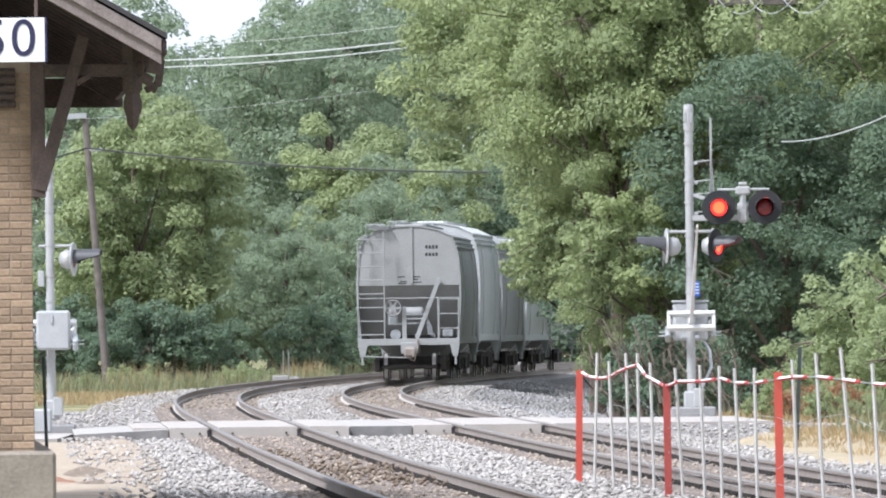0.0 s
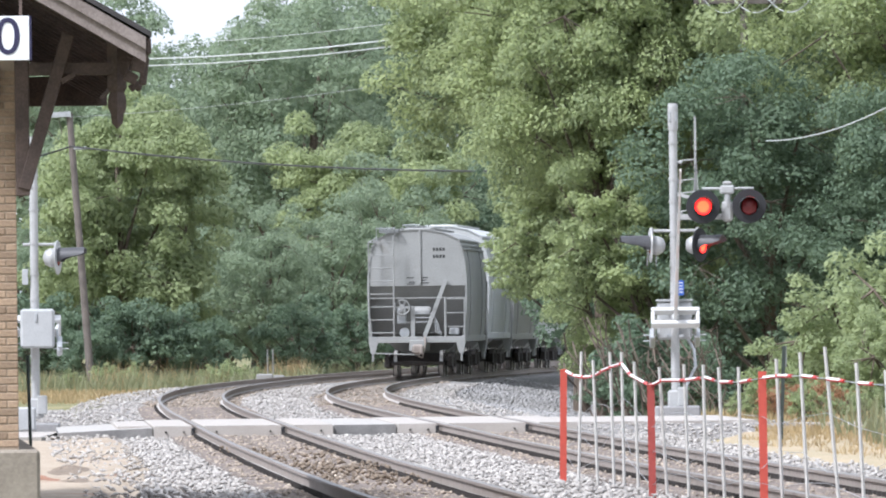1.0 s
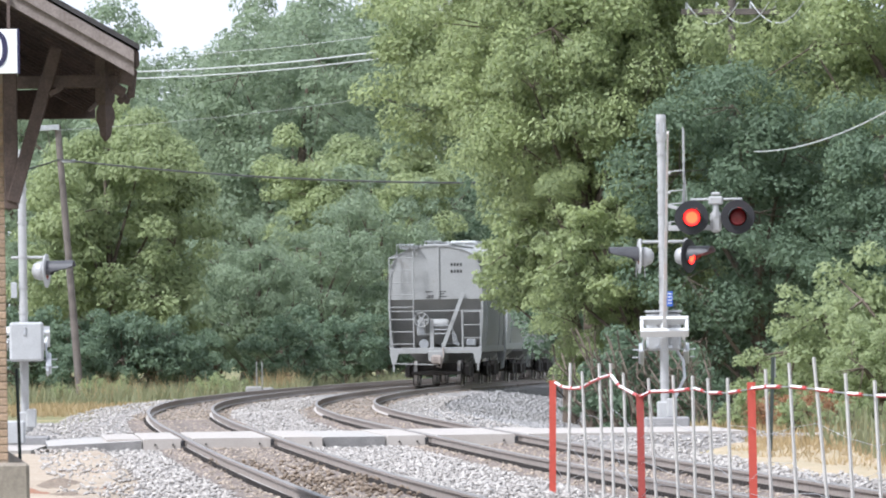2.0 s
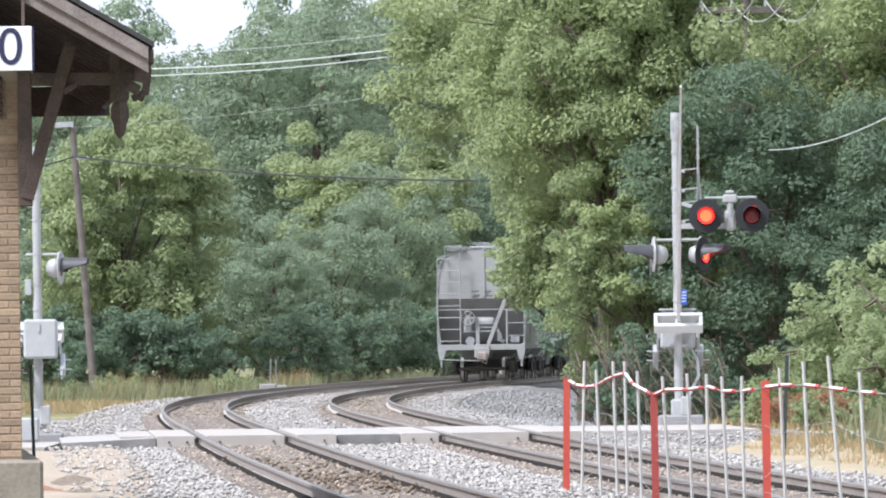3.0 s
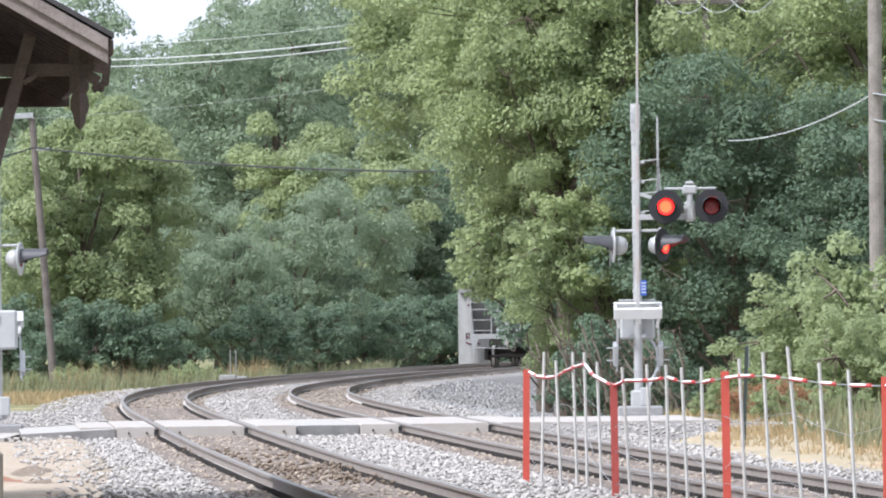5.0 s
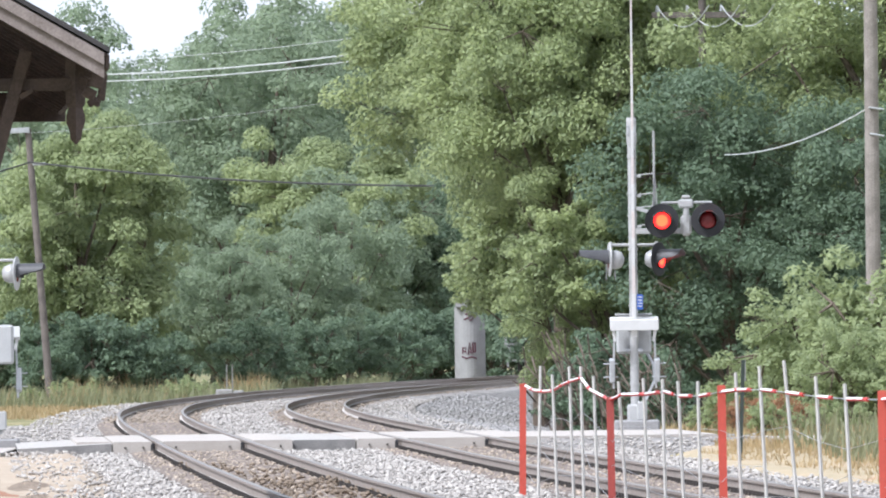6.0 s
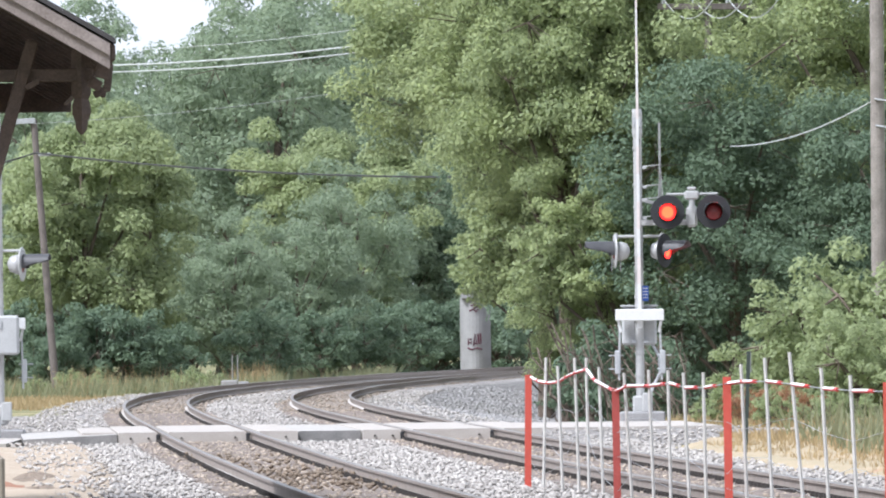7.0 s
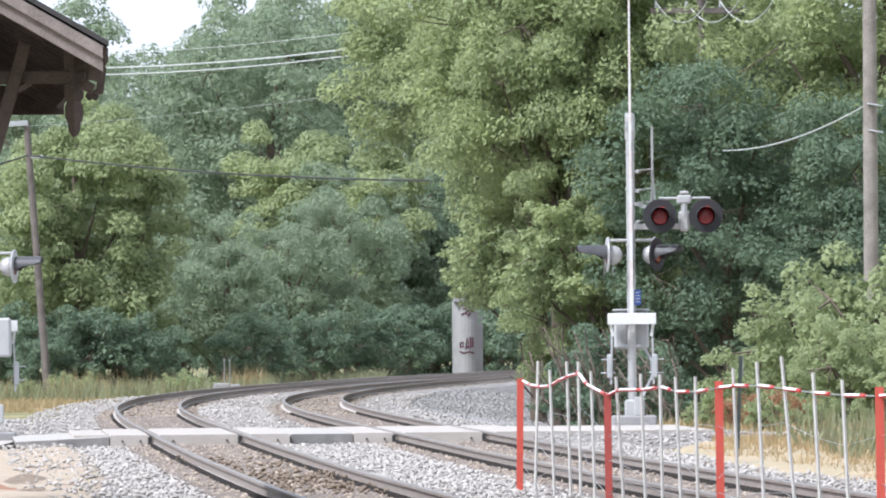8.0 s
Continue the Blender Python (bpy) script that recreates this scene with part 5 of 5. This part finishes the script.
RODS = [(1.91, 60.0, 1.29, -0.06), (2.02, 59.0, 1.19, 0.05), (2.21, 58.5, 1.29, 0.04), (2.33, 58.0, 1.29, 0.02), (2.44, 57.0, 1.18, 0.04), (2.64, 55.0, 1.13, 0.09), (2.87, 54.0, 1.17, 0.05), (3.03, 53.0, 1.17, 0.02),
        (3.14, 52.0, 1.15, 0.06), (3.29, 51.0, 1.16, 0.02), (3.62, 50.0, 1.25, 0.06), (3.79, 49.0, 1.32, 0.08), (3.96, 48.0, 1.38, 0.16), (4.23, 47.5, 1.22, 0.08), (4.47, 47.0, 1.15, 0.07), (4.9, 45.6, 1.2, 0.03), (5.2, 45.0, 1.25, -0.03)]


def build_fence():
    fe = thing("barrier_fence", Matrix.Translation((0, 0, 0.13)) @ Matrix.Diagonal((0.92, 0.92 * K, 0.92, 1)), "makeshift fence of orange posts, white rods and striped rope", "fence")
    for x, y, z0, z1 in FENCE_POSTS:
        bm = B()
        lean = 0.025 if x < 2 else -0.01
        a, b = Vector((x - lean, y, z0)), Vector((x, y, z1))
        secs = []
        for p in (a, b):
            secs.append([p + Vector(o) for o in ((-0.042, -0.012, 0), (0.042, -0.012, 0), (0.042, 0.0, 0), (0.008, 0.0, 0), (0.008, 0.035, 0), (-0.008, 0.035, 0), (-0.008, 0.0, 0), (-0.042, 0.0, 0))])
        loft(bm, secs)
        part("post", bm, M_REDPOST if 2 < x < 3 else M_ORANGE, fe, "weathered red steel post" if 2 < x < 3 else "bright orange steel post")
    for x, y, z1, lean in RODS:
        bm = B()
        cyl(bm, (x + lean, y, -0.6), (x, y, z1), 0.019, 0.018, n=8)
        part("rod", bm, M_ROD, fe, "thin weathered white rod")
    # striped rope sleeves strung from post to rod, highlights painted white on top
    sag = [(1.73, 60.4, 1.04), (1.81, 60.1, 0.99), (1.93, 59.9, 0.97), (2.03, 59.1, 0.99), (2.12, 58.7, 1.06), (2.22, 58.4, 1.11), (2.33, 57.9, 1.15), (2.40, 57.2, 1.02), (2.52, 55.2, 0.93), (2.56, 54.9, 0.93), (2.66, 54.8, 0.98),
           (2.88, 53.9, 0.99), (3.04, 52.9, 1.03), (3.15, 51.9, 0.99), (3.30, 50.9, 1.0), (3.46, 49.9, 1.05), (3.63, 49.9, 1.07), (3.80, 48.9, 1.08), (3.97, 47.9, 1.06), (4.24, 47.4, 1.02), (4.48, 46.9, 1.0), (4.73, 46.0, 1.0), (4.9, 45.6, 1.02)]
    bm = B()
    pipe(bm, [Vector(p) for p in sag], 0.006, 5)
    part("rope", bm, M_STEEL, fe)
    pts = [Vector(p) for p in sag]
    gaps = {11: 0.75, 12: 0.6, 13: 0.6, 14: 0.5, 16: 0.55, 17: 0.6, 18: 0.55, 19: 0.5, 20: 0.6}
    for k, (a, b) in enumerate(zip(pts, pts[1:])):
        lim = gaps.get(k, 1.0)
        for u, w in ((0.04, 0.80), (0.82, 1.0)):
            bm = B()
            cyl(bm, a.lerp(b, u * lim), a.lerp(b, w * lim), 0.02, n=8)
            bm.normal_update()
            for f in bm.faces:
                # beyond the second post, white upper faces paint a highlight on red sleeves
                f.material_index = 1 if w > 0.9 or f.normal.z < (0.25 if k > 8 else -0.3) else 0
            part("rope_sleeve", bm, [M_TAPEW, M_TAPER], fe)
    # slack wire netting lower down
    for zoff, amp in ((-0.42, 0.08), (-0.85, 0.1), (-1.1, 0.06)):
        bm = B()
        pipe(bm, [Vector((p[0], p[1] + 0.03, p[2] + zoff + amp * math.sin(i * 1.7 + zoff * 9))) for i, p in enumerate(sag)], 0.003, 4)
        part("slack_wire", bm, M_STEEL, fe)


build_fence()

bm = B()
a, b = Vector((5.15, 70.5, -0.35)), Vector((5.22, 70.5, 1.28))
loft(bm, [[p + Vector(o) for o in ((-0.028, 0, 0), (0.028, 0, 0), (0.028, 0.01, 0), (0.006, 0.01, 0), (0.006, 0.04, 0), (-0.006, 0.04, 0), (-0.006, 0.01, 0), (-0.028, 0.01, 0))] for p in (a, b)])
gp = tagged(part("steel_post", bm, M_GREENPOST), "dark green steel post in dry grass", "post")
gp.location.y = 70.5 * (K - 1)
bm = B()
box(bm, (0.035, 70.53, 1.12), (0.045, 0.02, 0.3), bevel=0.005)
tb = part("post_tag", bm, M_STEEL, gp)
tb.location = (5.2, 0, 0)


# ---------------- poles, wires and the far pier ----------------
def cable(name, pts, r, mat, label):
    bm = B()
    pipe(bm, [Vector((p[0], p[1] * K, p[2])) for p in pts], r, 5)
    tagged(part(name, bm, mat), label, "cable")


def hang(a, b, sag, n=18):
    a, b = Vector(a), Vector(b)
    return [a.lerp(b, i / n) - Vector((0, 0, sag * 4 * (i / n) * (1 - i / n))) for i in range(n + 1)]


def utility_pole(foot, top, r, label, wood=M_POLE):
    p = thing("utility_pole", Matrix.Translation((0, foot[1] * (K - 1), 0)), label, "utility pole", "poles by the line")
    bm = B()
    cyl(bm, foot, top, r, r * 0.8, n=14)
    part("shaft", bm, wood, p)
    return p


pl = utility_pole((-12.62, 180, -0.9), (-13.36, 180, 9.75), 0.15, "leaning weathered wooden pole among the trees", M_DARKPOLE)
bm = B()
beam(bm, (-13.3, 179.85, 9.72), (-14.1, 179.85, 9.68), 0.12, 0.2)
part("lamp_bracket", bm, M_STEEL, pl)
bm = B()
box(bm, (-12.95, 179.8, 8.43), (0.5, 0.12, 0.12), bevel=0.03)
part("wire_clamp", bm, M_STEEL, pl)
pr = utility_pole((10.13, 100, -0.5), (10.17, 100, 12.0), 0.165, "tall grey wooden utility pole behind shrubs")
for z in (6.35, 5.8):
    bm = B()
    pipe(bm, [(10.1, 99.85, z), (10.4, 99.8, z - 0.05)], 0.02)
    part("insulator_hook", bm, M_STEEL, pr)
pc = utility_pole((8.4, 127, -0.9), (8.45, 127, 10.9), 0.13, "wooden pole with crossarm rising out of foliage", M_DARKPOLE)
bm = B()
beam(bm, (7.1, 126.85, 10.14), (9.75, 126.85, 10.12), 0.12, 0.16)
part("crossarm", bm, M_DARKPOLE, pc)
for x in (7.25, 8.05, 8.95, 9.6):
    bm = B()
    cyl(bm, (x, 126.85, 10.22), (x, 126.85, 10.40), 0.05, 0.03, n=8)
    part("insulator", bm, M_STEEL, pc)
cable("overhead_wire", hang((-20, 179.8, 7.4), (-13.28, 179.8, 8.5), 0.25), 0.035, M_WIRE, "black overhead cable between poles")
cable("overhead_wire", hang((-13.28, 179.8, 8.5), (6.2, 158, 6.7), 0.35), 0.035, M_WIRE, "black overhead cable between poles")
cable("overhead_wire", hang((-13.35, 179.9, 9.6), (9.5, 160, 11.6), 0.5), 0.008, M_STEEL, "thin grey wire in front of the wood")
cable("overhead_wire", hang((-25.8, 161.2, 12.51), (5.57, 139.3, 11.03), 1.69), 0.021, M_PALEWIRE, "bright overhead cable crossing the sky gap")
cable("overhead_wire", hang((-25.8, 161.6, 12.3), (5.57, 139.4, 10.84), 1.69), 0.018, M_PALEWIRE, "bright overhead cable crossing the sky gap")
cable("overhead_wire", hang((-25.8, 162.3, 12.78), (5.57, 139.5, 11.54), 1.61), 0.008, M_PALEWIRE, "thin overhead wire above the bright cables")
cable("overhead_wire", hang((10.1, 99.85, 6.35), (8.75, 123.6, 6.3), 0.25), 0.016, M_PALEWIRE, "thin pale wire running from the pole into the trees")
for x0 in (7.25, 8.05, 8.95):
    cable("overhead_wire", hang((x0, 126.95, 10.38), (x0 + 1.2, 124.5, 10.2), 0.55), 0.016, M_PALEWIRE, "slack pale wire hanging from a crossarm")

pier = thing("bridge_pier", pose(3.82, 222 * K, -0.35), "pale concrete bridge pier with dark red graffiti", "bridge pier")
bm = B()
lathe(bm, [(0.71, 0.0), (0.71, 3.5)], Matrix.Diagonal((1, 1.6, 1, 1)), 28)
part("shaft", bm, M_OLDCONC, pier, smooth=False)
bm = B()
box(bm, (0, 0, 3.7), (1.3, 2.4, 0.5), bevel=0.05)
part("cap", bm, M_OLDCONC, pier)


def on_pier(a, z):
    return Vector((0.715 * math.sin(a), -1.15 * math.cos(a), z))


for pts in ([(-0.55, 1.2), (-0.25, 1.12), (0.1, 1.2), (0.4, 1.12)], [(-0.5, 1.35), (-0.5, 1.62), (-0.3, 1.62), (-0.3, 1.4), (-0.5, 1.5)], [(-0.15, 1.3), (-0.05, 1.85), (0.08, 1.35), (-0.1, 1.45)],
            [(0.2, 1.4), (0.15, 1.85), (0.32, 1.85), (0.34, 1.42), (0.2, 1.4)], [(-0.4, 2.9), (-0.1, 3.0), (0.0, 2.85), (0.2, 3.0)], [(-0.3, 3.15), (0.1, 3.2), (-0.1, 3.05), (0.25, 3.1)]):
    bm = B()
    pipe(bm, [on_pier(a, z) for a, z in pts], 0.035, 5)
    part("graffiti_stroke", bm, M_GRAFFITI, pier)
# ---------------- what moves ----------------
def lamp_rows(base, lit):
    """Rows for a lamp face that is turned to the front while lit and tilted up flat under the hood in between."""
    rows, away = [], Matrix.Translation((0, -0.13, 0.145)) @ Matrix.Rotation(radians(-89.5), 4, "X")
    for k, (a, b, on) in enumerate(lit):
        m = base if on else base @ away
        rows += [(a + (1 / 30 if k else 0), m), (b, m)]
    return rows


def motions():
    steps = [i * 0.25 for i in range(33)]
    for k, (car, sets) in enumerate(CARS):
        walk(car, [(t, car_pose(k, t)) for t in steps])
        for w, y in sets[:4]:
            walk(w, [(i / 30, Matrix.Translation((0, y, 0.42)) @ Matrix.Rotation(-gone(i / 30) / 0.46, 4, "X")) for i in range(241)])
        for w, y in sets[4:]:
            w.location = (0, y, 0.42)
    rise = [(0.0, 16), (1.5, 30), (3.5, 49), (4.2, 57), (5.5, 74), (6.0, 81), (6.5, 86), (7.0, 88.6), (7.5, 89.5), (8.0, 89.5)]
    for arm, turn in ((ARM, 0.0), (ARM2, 182.0)):
        p = Vector(arm.matrix_basis.translation)
        walk(arm, [(t, Matrix.Translation(p) @ Matrix.Rotation(radians(turn), 4, "Z") @ Matrix.Rotation(radians(-a), 4, "X")) for t, a in rise])
    swap = [0.0, 0.37, 0.87, 1.37, 1.87, 2.37, 2.87, 3.37, 3.87, 4.4, 4.93, 5.43, 5.93, 6.43, 6.93, 7.43]
    spans = [(a, b, k % 2 == 0) for k, (a, b) in enumerate(zip(swap, swap[1:]))]
    left = spans + [(7.43, 8.0, False)]
    right = [(a, b, not on) for a, b, on in spans] + [(7.43, 7.53, True), (7.53, 8.0, False)]
    walk(FACE_L, lamp_rows(Matrix.Translation(LAMP_L + Vector((0, -0.055, 0))), left))
    walk(FACE_R, lamp_rows(Matrix.Translation(LAMP_R + Vector((0, -0.055, 0))), right))
    walk(FACE_S, lamp_rows(SIDE_B @ Matrix.Translation((0, -0.055, 0)), left))


motions()
